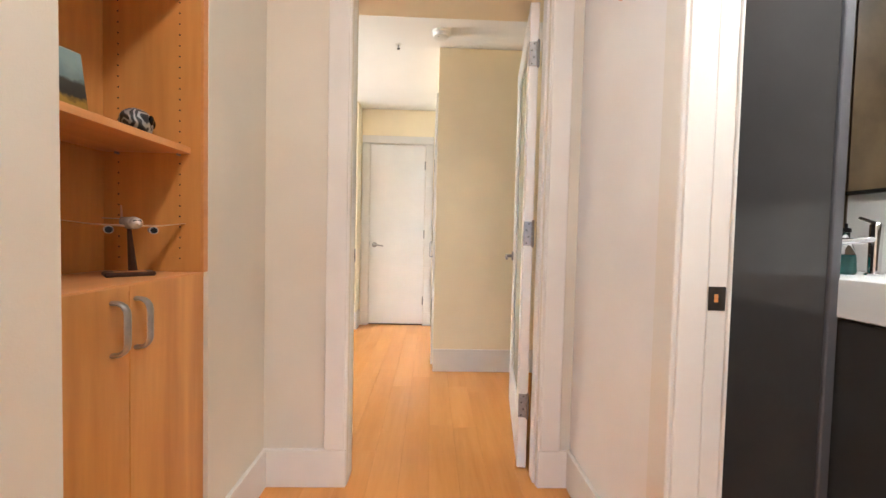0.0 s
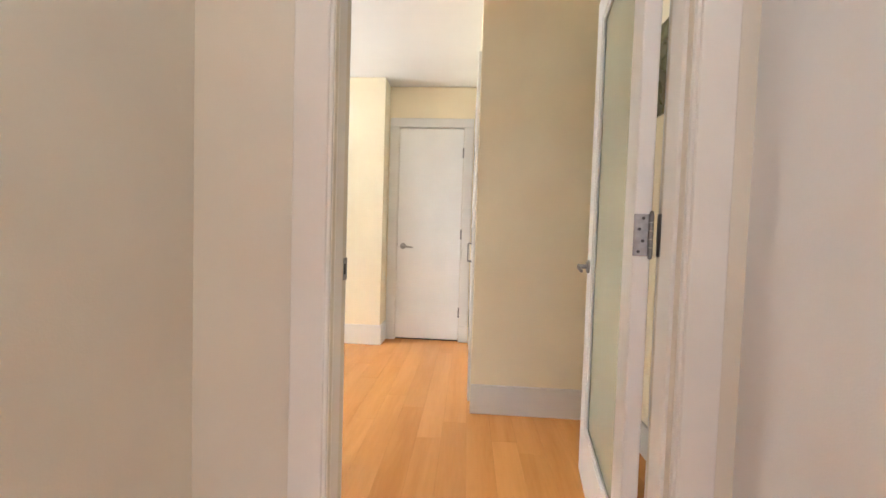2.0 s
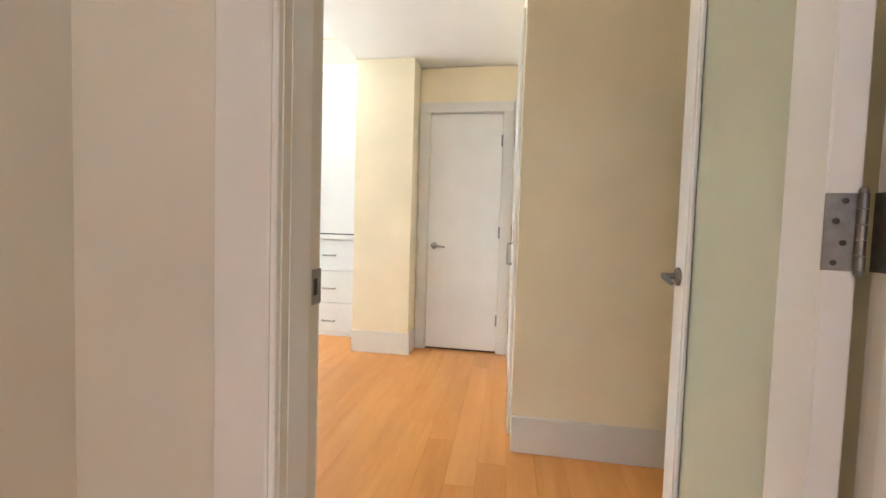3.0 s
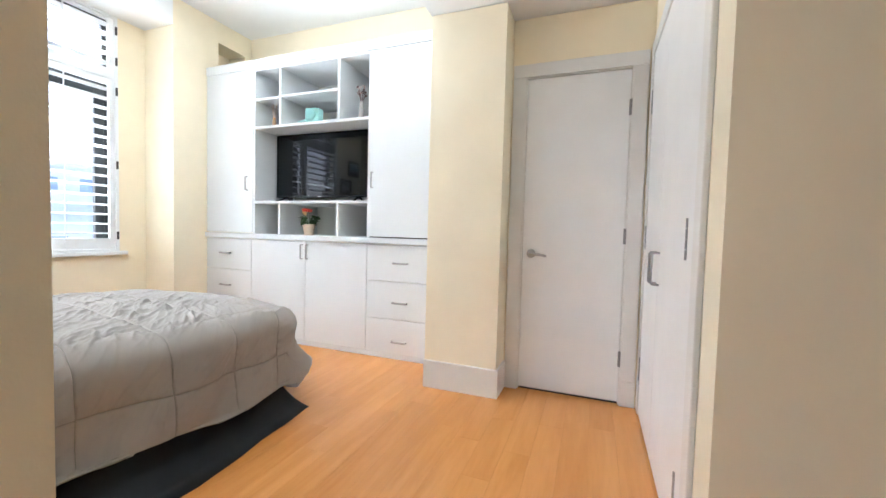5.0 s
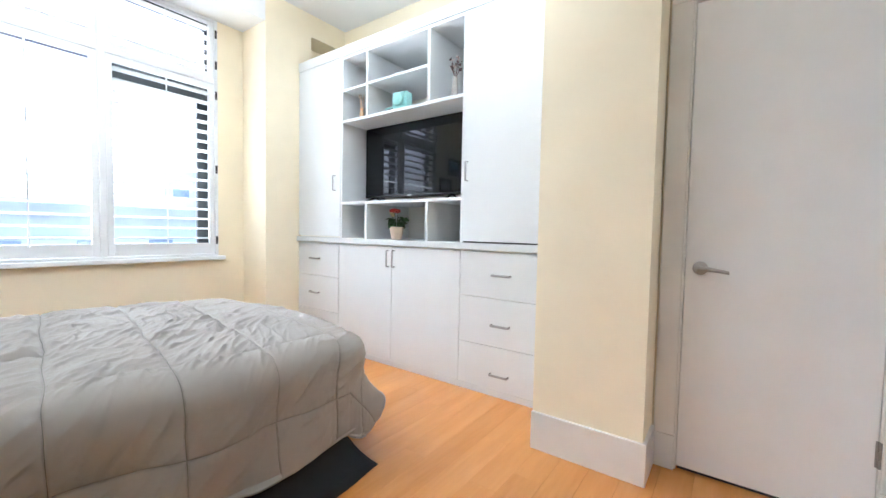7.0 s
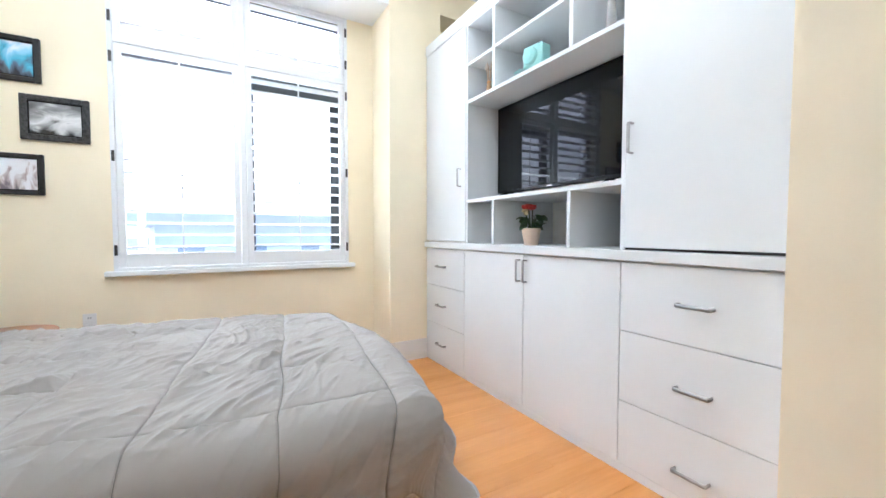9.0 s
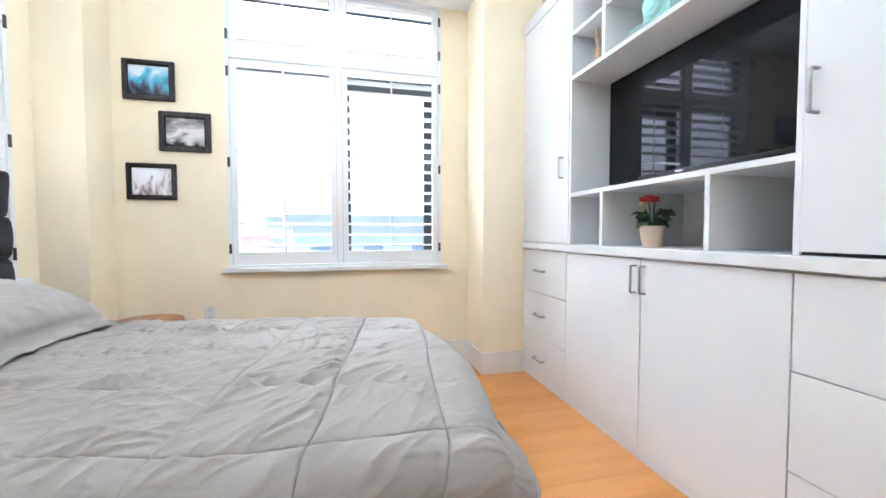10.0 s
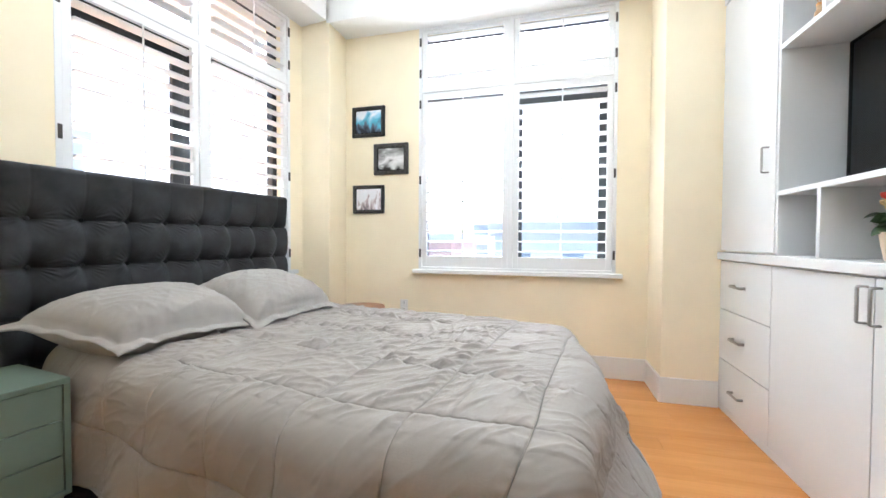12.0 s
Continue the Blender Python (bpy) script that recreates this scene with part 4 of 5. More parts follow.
quilt = tagged(new("comforter", mesh_of("comforter", quilt_mesh(), QUILT, True)), "rumpled grey quilted comforter spread over the bed", "comforter")
quilt.matrix_basis = BED.copy()
pip = bmesh.new()
ring_ = [quilt_point(-HALF - DROP - 0.05, HEAD + 0.02 + k * 0.02) for k in range(100)] + [quilt_point(-HALF - 0.2 + k * 0.02, FOOT + DROP + 0.15) for k in range(91)] + [quilt_point(HALF + DROP + 0.25, HEAD + 0.02 + (99 - k) * 0.02) for k in range(100)]
tubes = []
for k, p_ in enumerate(ring_):
    c = Vector(p_)
    t = (Vector(ring_[min(k + 1, len(ring_) - 1)]) - Vector(ring_[max(k - 1, 0)])).normalized()
    s1 = t.cross(Vector((0, 0, 1))).normalized()
    s2 = t.cross(s1)
    tubes.append([pip.verts.new(c + (s1 * math.cos(a_) + s2 * math.sin(a_)) * 0.0055) for a_ in [j * math.pi / 3 for j in range(6)]])
for lo, hi in zip(tubes, tubes[1:]):
    for j in range(6):
        pip.faces.new((lo[j], lo[(j + 1) % 6], hi[(j + 1) % 6], hi[j]))
# far darker than the cloth: the shadow in the seams put into colour
SEAMSHADE = paint("quilt_seam_shade", (0.08, 0.073, 0.066), 0.9, 0.15, 60.0, 0.1, 300)


def seam_shade_mesh(lines):
    """Thin cords along the stitched seams, low in the valleys, dark to draw the crease shadow."""
    bm = bmesh.new()
    for pts in lines:
        prev = None
        for k, c in enumerate(pts):
            t = (pts[min(k + 1, len(pts) - 1)] - pts[max(k - 1, 0)])
            if t.length < 1e-4:
                continue
            t.normalize()
            s1 = t.cross(Vector((0.3, 0.2, 1))).normalized()
            s2 = t.cross(s1)
            ring = [bm.verts.new(c + (s1 * math.cos(j * math.pi / 2) + s2 * math.sin(j * math.pi / 2)) * 0.0011) for j in range(4)]
            if prev:
                for j in range(4):
                    bm.faces.new((prev[j], prev[(j + 1) % 4], ring[(j + 1) % 4], ring[j]))
            prev = ring
    return bm


runs = [[Vector(quilt_point(p, HEAD + 0.01 * k)) for k in range(int((FOOT + DROP + 0.1 - HEAD) / 0.01))] for p in SEAM_P if -HALF - DROP < p < HALF + DROP]
runs += [[Vector(quilt_point(-HALF - DROP + 0.01 * k, q)) for k in range(int((2 * HALF + 2 * DROP + 0.1) / 0.01))] for q in SEAM_Q if HEAD < q < FOOT + DROP - 0.05]
part("stitching_shade", seam_shade_mesh(runs), SEAMSHADE, quilt, "quilting seams with their shade drawn as dark cords")
part("hem_piping", pip, QUILT, quilt, "corded grey hem", smooth=True)
quilt.modifiers.new("thickness", "SOLIDIFY").thickness = 0.012
quilt.modifiers["thickness"].offset = -1 if sum(f_.normal.z for f_ in quilt.data.polygons) > 0 else 1
sheet = tagged(new("bed_sheet", mesh_of("bed_sheet", boxes((-0.668, 0.575, 0.172, 0.50, 0.30, 0.57), bevel=0.05), PILLOWCLOTH, False)), "grey fitted sheet at the head of the bed", "sheet")
sheet.matrix_basis = BED.copy()


def pillow_mesh(seed, slant=0.0, L=0.325, Wd=0.245, T=0.145, flange=0.045):
    bm = bmesh.new()
    N = 92
    tops, bots = [], []
    for side in (1, -1):
        g = []
        for j in range(N + 1):
            row = []
            for i in range(N + 1):
                a, b = -1 + 2 * i / N, -1 + 2 * j / N
                x, y = a * (L + flange), b * (Wd + flange)
                ia, ib = min(1, abs(x) / L), min(1, abs(y) / Wd)
                puff = T * ((1 - ia ** 2.8) * (1 - ib ** 2.8)) ** 0.46
                inside = puff > 0.002
                fade = min(1.0, puff / 0.03)
                n1 = noise.noise(Vector((x * 7 + seed, y * 3, seed)))
                rim = math.exp(-puff / 0.035)
                # folds drawn in from the stitched border
                draw = 0.007 * rim * math.sin(62 * (x if ib > ia else y) + 5 * n1 + seed) * inside
                wr = 0.007 * ridge(x * 3 + y * 1.5 + seed, y * 9 - x * 4, seed, 5) + 0.005 * ridge(x * 6 - y * 3, y * 20 + x * 9 + seed, 2.0, 5) + 0.003 * ridge(x * 30, y * 22 + seed, 5.0, 3)
                ruff = (0.0045 * math.sin(27 * (x if ib >= ia else y) + 5 * n1 + seed) + 0.008 * n1) * (0 if inside else 1)
                droop = -0.03 * (abs(a) * abs(b)) ** 4 - 0.01 * max(abs(a), abs(b)) ** 8
                stitch = 0.004 if inside and puff < 0.014 else 0.0
                row.append(bm.verts.new((x * (1 - 0.05 * (1 - b * b) * abs(a)) - slant * y * max(0.0, a), y * (1 - 0.06 * (1 - a * a) * abs(b)), side * (0.004 + puff - stitch + (wr * fade + draw if side > 0 else 0.0)) + ruff + droop)))
            g.append(row)
        for j in range(N):
            for i in range(N):
                bm.faces.new((g[j][i], g[j][i + 1], g[j + 1][i + 1], g[j + 1][i]))
        (tops if side == 1 else bots).extend(g)
    rt = lambda g: [g[0][i] for i in range(N + 1)] + [g[j][N] for j in range(1, N + 1)] + [g[N][i] for i in range(N - 1, -1, -1)] + [g[j][0] for j in range(N - 1, 0, -1)]
    a, b = rt(tops), rt(bots)
    for k in range(len(a)):
        bm.faces.new((a[k], a[(k + 1) % len(a)], b[(k + 1) % len(b)], b[k]))
    return bm


for sx, sy, sz, seed, turn, lean, slant in ((0.415, 0.525, 0.712, 1.3, -4, 8, 0.35), (-0.20, 0.575, 0.732, 7.9, 5, 14, 0.0)):
    pw = tagged(new("pillow", mesh_of("pillow", pillow_mesh(seed, slant), PILLOWCLOTH, True)), "plump grey cotton pillow with a flanged edge leaning on the headboard", "pillow", group="pillows on the bed")
    pw.matrix_basis = BED @ pose(sx, sy, sz, -lean, 0, turn)

# ---- bookcase in the hall recess ----
bc = thing("bookcase", pose(0, 0, 0), "built-in maple bookcase with open shelves above two doors", "bookcase")
BX0, BX1, BY0, BY1, BT = -0.93, XL - 0.012, 0.795, 1.3345, 0.953
part("side_panel", boxes((BX0, BX1, BY1 - 0.019, BY1, BT + 0.0005, 2.29), bevel=0.001), MAPLE, bc)
part("side_panel", boxes((BX0, BX1, BY0, BY0 + 0.019, BT + 0.0005, 2.29), bevel=0.001), MAPLE, bc)
part("face_trim", boxes((BX1 + 0.0005, BX1 + 0.010, BY1 - 0.022, BY1 + 0.004, BT + 0.001, 2.29), bevel=0.001), MAPLE_EDGE, bc)
part("back_panel", boxes((BX0 - 0.008, BX0 - 0.0005, BY0, BY1, BT + 0.0005, 2.29)), MAPLE, bc)
part("top", boxes((BX0, XL - 0.014, BY0, BY1, BT - 0.018, BT), bevel=0.001), MAPLE_EDGE, bc)
part("body", boxes((BX0, XL - 0.034, BY0 + 0.001, BY1 - 0.001, 0.05, BT - 0.0185)), MAPLE, bc)
part("plinth", boxes((BX0, XL - 0.05, BY0 + 0.001, BY1 - 0.001, 0.0, 0.049)), MAPLE, bc)
SPLIT = 1.030
for y0, y1, yh in ((BY0 + 0.001, SPLIT, SPLIT - 0.050), (SPLIT, BY1 - 0.001, SPLIT + 0.021)):
    d = part("door", boxes((XL - 0.033, XL - 0.013, y0 + 0.0012, y1 - 0.0012, 0.05, BT - 0.004), bevel=0.0012), MAPLE, bc)
    strap = pull(d, (XL - 0.0135, yh, 0.857), (0, 0, 1), 0.118, (1, 0, 0), 0.0055, 0.034, corner=0.026, wide=1.7)
    strap["label"] = "brushed nickel strap handle"
part("shelf", boxes((BX0, XL - 0.042, BY0 + 0.0195, BY1 - 0.0195, 1.313, 1.332), bevel=0.001), MAPLE_EDGE, bc)
part("shelf", boxes((BX0, XL - 0.042, BY0 + 0.0195, BY1 - 0.0195, 1.80, 1.819), bevel=0.001), MAPLE_EDGE, bc)
for xx in (XL - 0.075, BX0 + 0.045):
    pin = bmesh.new()
    rod(pin, (xx, BY1 - 0.032, 1.309), (xx, BY1 - 0.019, 1.309), 0.0035, 8)
    part("shelf_pin", pin, STEEL, bc)
    peg = bmesh.new()
    for k in range(36):
        z = 0.995 + k * 0.032
        if abs(z - 1.322) > 0.02 and abs(z - 1.81) > 0.02:
            rod(peg, (xx, BY1 - 0.0196, z), (xx, BY1 - 0.0185, z), 0.0026, 8)
    tagged(part("peg_holes", peg, DARKGAP, bc), kind="stuff")

# canvas print on the upper shelf
m_, n_, l_, b_ = nodes_of("printed_canvas")
tc, sp_, rp, nz = n_.new("ShaderNodeTexCoord"), n_.new("ShaderNodeSeparateXYZ"), n_.new("ShaderNodeValToRGB"), n_.new("ShaderNodeTexNoise")
l_.new(tc.outputs["Generated"], sp_.inputs["Vector"])
l_.new(tc.outputs["Generated"], nz.inputs["Vector"])
nz.inputs["Scale"].default_value, nz.inputs["Detail"].default_value = 5.0, 4
ad = n_.new("ShaderNodeMath")
ad.operation = "MULTIPLY_ADD"
ad.inputs[1].default_value = 0.32
l_.new(nz.outputs["Fac"], ad.inputs[0])
l_.new(sp_.outputs["Z"], ad.inputs[2])
l_.new(ad.outputs["Value"], rp.inputs["Fac"])
cr = rp.color_ramp
cr.elements[0].position, cr.elements[0].color = 0.15, (0.45, 0.27, 0.035, 1)
cr.elements[1].position, cr.elements[1].color = 1.1, (0.26, 0.36, 0.34, 1)
for p_, c_ in ((0.50, (0.40, 0.23, 0.03, 1)), (0.56, (0.02, 0.015, 0.01, 1)), (0.74, (0.04, 0.035, 0.025, 1)), (0.80, (0.17, 0.24, 0.22, 1))):
    cr.elements.new(p_).color = c_
l_.new(rp.outputs["Color"], b_.inputs["Base Color"])
b_.inputs["Roughness"].default_value = 0.6
cv = thing("canvas_print", pose(-0.845, 1.035, 1.3325, 0, -9, -14), "small unframed canvas print in teal, black and ochre on the shelf", "canvas print")
part("canvas", boxes((-0.016, 0.0, -0.11, 0.11, 0, 0.20), bevel=0.002), m_, cv)

# painted stone
m_, n_, l_, b_ = nodes_of("painted_stone")
tc, wv, rp = n_.new("ShaderNodeTexCoord"), n_.new("ShaderNodeTexWave"), n_.new("ShaderNodeValToRGB")
wv.inputs["Scale"].default_value, wv.inputs["Distortion"].default_value, wv.inputs["Detail"].default_value = 14.0, 22.0, 3
l_.new(tc.outputs["Object"], wv.inputs["Vector"])
l_.new(wv.outputs["Fac"], rp.inputs["Fac"])
rp.color_ramp.elements[0].position, rp.color_ramp.elements[0].color = 0.45, (0.02, 0.02, 0.02, 1)
rp.color_ramp.elements[1].position, rp.color_ramp.elements[1].color = 0.8, (0.36, 0.36, 0.34, 1)
l_.new(rp.outputs["Color"], b_.inputs["Base Color"])
b_.inputs["Roughness"].default_value = 0.45
bm = bmesh.new()
bmesh.ops.create_uvsphere(bm, u_segments=28, v_segments=18, radius=1.0)
for v in bm.verts:
    k = 1 + 0.12 * noise.noise(v.co * 1.4)
    v.co = Vector((v.co.x * 0.038 * k, v.co.y * 0.055 * k, v.co.z * 0.038 * k))
st = tagged(new("painted_stone", mesh_of("painted_stone", bm, m_, True)), "rounded black and white painted stone ornament on the shelf", "ornament")
st.matrix_basis = pose(-0.735, 1.185, 1.3665, 0, 0, 30)
bm = bmesh.new()
for a in (-0.022, 0.022):
    bmesh.ops.create_uvsphere(bm, u_segments=14, v_segments=8, radius=0.013, matrix=Matrix.Translation((0.033, a, 0.008)) @ Matrix.Diagonal((0.5, 1, 1, 1)))
part("painted_ring", bm, BLACK, st, "black painted ring", smooth=True)

# model airliner on a stand
PLANEWHITE = paint("model_white", (0.7, 0.68, 0.64), 0.25, 0.25, 60.0, 0.0, 100)
BRONZE = paint("bronze_stand", (0.06, 0.022, 0.012), 0.4, 0.1, 40.0, 0.02, 150)
WINGC = paint("model_wing", (0.78, 0.55, 0.38), 0.3, 0.05, 20.0, 0.0, 100)
ap = thing("model_airplane", pose(-0.765, 1.195, BT, 0, 0, -45), "small model airliner on a desk stand", "model airplane")
part("stand_base", boxes((-0.035, 0.035, -0.055, 0.055, 0.0, 0.012), bevel=0.003), BRONZE, ap, "dark bronze stand plate")
part("stand_label", boxes((0.0, 0.0 + 0.03, -0.035, 0.035, 0.0122, 0.0135)), MAPLE_EDGE, ap, "pale label plate")
bm = bmesh.new()
rod(bm, (-0.012, 0.01, 0.012), (0.0, 0, 0.132), 0.011, 10, 0.005)
part("stand_post", bm, BRONZE, ap, "brown post")
bm = bmesh.new()
prof = [(-0.125, 0.002, 0.012), (-0.10, 0.008, 0.010), (-0.06, 0.014, 0.003), (0.0, 0.0165, 0), (0.08, 0.0165, 0), (0.105, 0.0145, -0.001), (0.12, 0.009, -0.003), (0.127, 0.002, -0.004)]
rings = [[bm.verts.new((x, r * math.cos(2 * math.pi * k / 16), 0.145 + dz + r * math.sin(2 * math.pi * k / 16))) for k in range(16)] for x, r, dz in prof]
for lo, hi in zip(rings, rings[1:]):
    for k in range(16):
        bm.faces.new((lo[k], lo[(k + 1) % 16], hi[(k + 1) % 16], hi[k]))
part("fuselage", bm, PLANEWHITE, ap, "white and blue patterned fuselage", smooth=True)
part("cockpit", boxes((0.112, 0.120, -0.008, 0.008, 0.146, 0.152), bevel=0.001), BLACK, ap)
for s in (1, -1):
    bm = bmesh.new()
    secs = []
    for f in (0, 0.5, 1.0):
        y, x, c, t, z = s * (0.012 + 0.13 * f), 0.02 - 0.055 * f, 0.05 * (1 - 0.75 * f), 0.006 * (1 - 0.8 * f), 0.137 + 0.012 * f * f
        secs.append([bm.verts.new(p) for p in ((x + c / 2, y, z), (x, y, z + t / 2), (x - c / 2, y, z), (x, y, z - t / 2))])
    for lo, hi in zip(secs, secs[1:]):
        for k in range(4):
            bm.faces.new((lo[k], lo[(k + 1) % 4], hi[(k + 1) % 4], hi[k]))
    bm.faces.new(secs[-1])
    part("wing", bm, WINGC, ap, "tan wing")
    bm = bmesh.new()
    rod(bm, (0.005, s * 0.048, 0.127), (0.045, s * 0.048, 0.126), 0.008, 14, 0.0105)
    en = part("engine", bm, PLANEWHITE, ap)
    bm = bmesh.new()
    rod(bm, (0.0452, s * 0.048, 0.126), (0.0458, s * 0.048, 0.126), 0.0085, 14)
    part("intake", bm, BLACK, en, "black engine intake")
    bm = boxes((-0.122, -0.098, s * 0.006, s * 0.045, 0.157, 0.159))
    part("tailplane", bm, PLANEWHITE, ap)
bm = bmesh.new()
prism(bm, [(-0.128, -0.0012), (-0.095, -0.0012), (-0.095, 0.0012), (-0.128, 0.0012)], 0.155, 0.198)
for v in bm.verts:
    if v.co.z > 0.18 and v.co.x > -0.1:
        v.co.x = -0.118
part("tail_fin", bm, WINGC, ap)

# ---- bathroom beside the hall ----
tc_ = thing("tall_cabinet", pose(0, 0, 0), "tall charcoal gloss bathroom cabinet", "cabinet")
part("body", boxes((XR + 0.135, 1.258, 1.2205, 1.53, 0.02, 2.4)), DARKGAP, tc_)
part("door", boxes((XR + 0.135, 1.225, 1.20, 1.22, 0.02, 2.4), bevel=0.002), GREYGLOSS, tc_, "charcoal gloss door")
GREYEDGE = paint("slate_edge", (0.09, 0.09, 0.10), 0.3, 0.05, 20.0, 0.01, 200)
part("edge_strip", boxes((1.226, 1.258, 1.192, 1.22, 0.0, 2.4), bevel=0.003), GREYEDGE, tc_, "slate grey edge strip")
vn = thing("vanity", pose(0, 0, 0), "charcoal gloss bathroom vanity", "vanity")
part("body", boxes((1.285, 1.645, 0.25, 1.54, 0.02, 0.868)), DARKGAP, vn)
for k in range(2):
    part("door", boxes((1.265, 1.2845, 0.25 + k * 0.645, 0.892 + k * 0.645, 0.03, 0.866), bevel=0.001), GREYGLOSS, vn)
ct = thing("worktop", pose(0, 0, 0), "thick white bathroom worktop over dark doors", "worktop")
part("slab", boxes((1.252, 1.645, 0.24, 1.545, 0.872, 0.988), bevel=0.004), CABINET, ct)
m_, n_, l_, b_ = nodes_of("mirror")
b_.inputs["Metallic"].default_value, b_.inputs["Roughness"].default_value = 1.0, 0.02
b_.inputs["Base Color"].default_value = (0.85, 0.86, 0.85, 1)
mi = thing("mirror", pose(0, 0, 0), "wide bathroom mirror with a steel lower edge", "mirror")
part("mirror_glass", boxes((1.630, 1.640, 0.2, 1.53, 1.285, 2.2)), m_, mi)
part("lower_edge", boxes((1.620, 1.642, 0.2, 1.53, 1.27, 1.284), bevel=0.001), BLACK, mi)
part("splashback", boxes((1.632, 1.644, 0.2, 1.53, 0.99, 1.269)), STONEGREY, mi, "grey splashback")
fa = thing("faucet", pose(1.47, 1.29, 0.9885), "shiny chrome bathroom faucet on the worktop", "faucet")
CHROME = paint("chrome", (0.75, 0.75, 0.76), 0.08, 0.02, 20.0, 0.0, 100, metal=1.0)
bm = lathe([(0.024, 0), (0.024, 0.006), (0.016, 0.010), (0.016, 0.16), (0.010, 0.168)], 20)
rod(bm, (0, 0, 0.115), (-0.12, 0, 0.105), 0.011, 12)
smooth_by_angle(part("body", bm, CHROME, fa))
bm = bmesh.new()
rod(bm, (0, 0, 0.165), (0.0, 0.05, 0.185), 0.005, 10)
part("lever", bm, CHROME, fa)
bo = thing("soap_bottle", pose(1.42, 1.335, 0.9885), "clear soap bottle with teal liquid", "bottle")
TEAL = paint("teal_liquid", (0.03, 0.22, 0.2), 0.2, 0.05, 10.0, 0.0, 100)
part("liquid", lathe([(0.026, 0.002), (0.029, 0.01), (0.026, 0.05), (0.022, 0.062)], 20), TEAL, bo, "teal liquid", smooth=True)
part("bottle", lathe([(0.027, 0.0), (0.031, 0.008), (0.028, 0.06), (0.015, 0.11), (0.011, 0.115), (0.011, 0.135)], 20), PANE, bo, "clear plastic bottle", smooth=True)
part("pump", lathe([(0.013, 0.136), (0.013, 0.15), (0.004, 0.152), (0.004, 0.165)], 14), BLACK, bo)
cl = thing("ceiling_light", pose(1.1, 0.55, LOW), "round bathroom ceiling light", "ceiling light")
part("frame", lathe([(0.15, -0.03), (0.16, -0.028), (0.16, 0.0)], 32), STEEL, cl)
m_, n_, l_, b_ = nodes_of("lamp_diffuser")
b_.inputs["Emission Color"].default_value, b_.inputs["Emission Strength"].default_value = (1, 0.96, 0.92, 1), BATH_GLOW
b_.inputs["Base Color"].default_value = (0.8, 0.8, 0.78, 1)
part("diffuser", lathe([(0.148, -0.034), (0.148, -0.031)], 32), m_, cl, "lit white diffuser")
# lamp added out of view over the hall to light its walls evenly
hl = thing("ceiling_light", pose(0.0, 0.5, LOW), "unseen round lamp added to brighten the hall", "ceiling light")
part("frame", lathe([(0.16, -0.03), (0.17, -0.028), (0.17, 0.0)], 32), STEEL, hl)
m_, n_, l_, b_ = nodes_of("hall_fill_diffuser")
b_.inputs["Emission Color"].default_value, b_.inputs["Emission Strength"].default_value = (1, 0.975, 0.95, 1), HALL_FILL
b_.inputs["Base Color"].default_value = (0.8, 0.8, 0.78, 1)
part("diffuser", lathe([(0.158, -0.034), (0.158, -0.031)], 32), m_, hl, "glowing face of the added hall lamp")
pq = thing("wooden_plaque", pose(XR - 0.0006, 1.40, 1.885), "small wooden plaque hung on the hall wall", "plaque")
part("board", boxes((-0.014, 0, -0.02, 0.02, 0, 0.16), bevel=0.002), MAPLE, pq)

# ---- small things on the shelves ----
POT = paint("cream_ceramic", (0.66, 0.50, 0.37), 0.4, 0.03, 30.0, 0.05, 90)
LEAF = paint("dark_leaf", (0.035, 0.085, 0.022), 0.4, 0.35, 25.0, 0.05, 120)
PETAL = paint("coral_petal", (0.72, 0.07, 0.06), 0.6, 0.2, 40.0, 0.0, 100)
PETAL2 = paint("yellow_petal", (0.80, 0.64, 0.34), 0.6, 0.2, 40.0, 0.0, 100)


def leaf_bm(length, width, curl, m, segs=5):
    bm = bmesh.new()
    rows_ = []
    for k in range(segs + 1):
        f = k / segs
        w = width * math.sin(math.pi * min(1, f * 0.94 + 0.06)) ** 0.8 * 0.5 + 0.0006
        z = -curl * f * f
        rows_.append([bm.verts.new(m @ Vector((length * f, -w, z + w * 0.35))), bm.verts.new(m @ Vector((length * f, 0, z))), bm.verts.new(m @ Vector((length * f, w, z + w * 0.35)))])
    for a, b in zip(rows_, rows_[1:]):
        for k in range(2):
            bm.faces.new((a[k], a[k + 1], b[k + 1], b[k]))
    return bm


random.seed(5)
fp = thing("potted_flower", pose(-2.722, 5.05, WT1 + 0.0005), "cream ceramic pot with a coral-flowered green plant", "potted plant")
bm = lathe([(0.040, 0), (0.043, 0.004), (0.052, 0.055), (0.0585, 0.098), (0.0585, 0.104), (0.054, 0.104), (0.050, 0.092), (0.0, 0.090)], 32)
smooth_by_angle(part("pot", bm, POT, fp, "cream ceramic pot"))
part("soil", lathe([(0.0505, 0.0905), (0.02, 0.094)], 20), DARKGAP, fp)
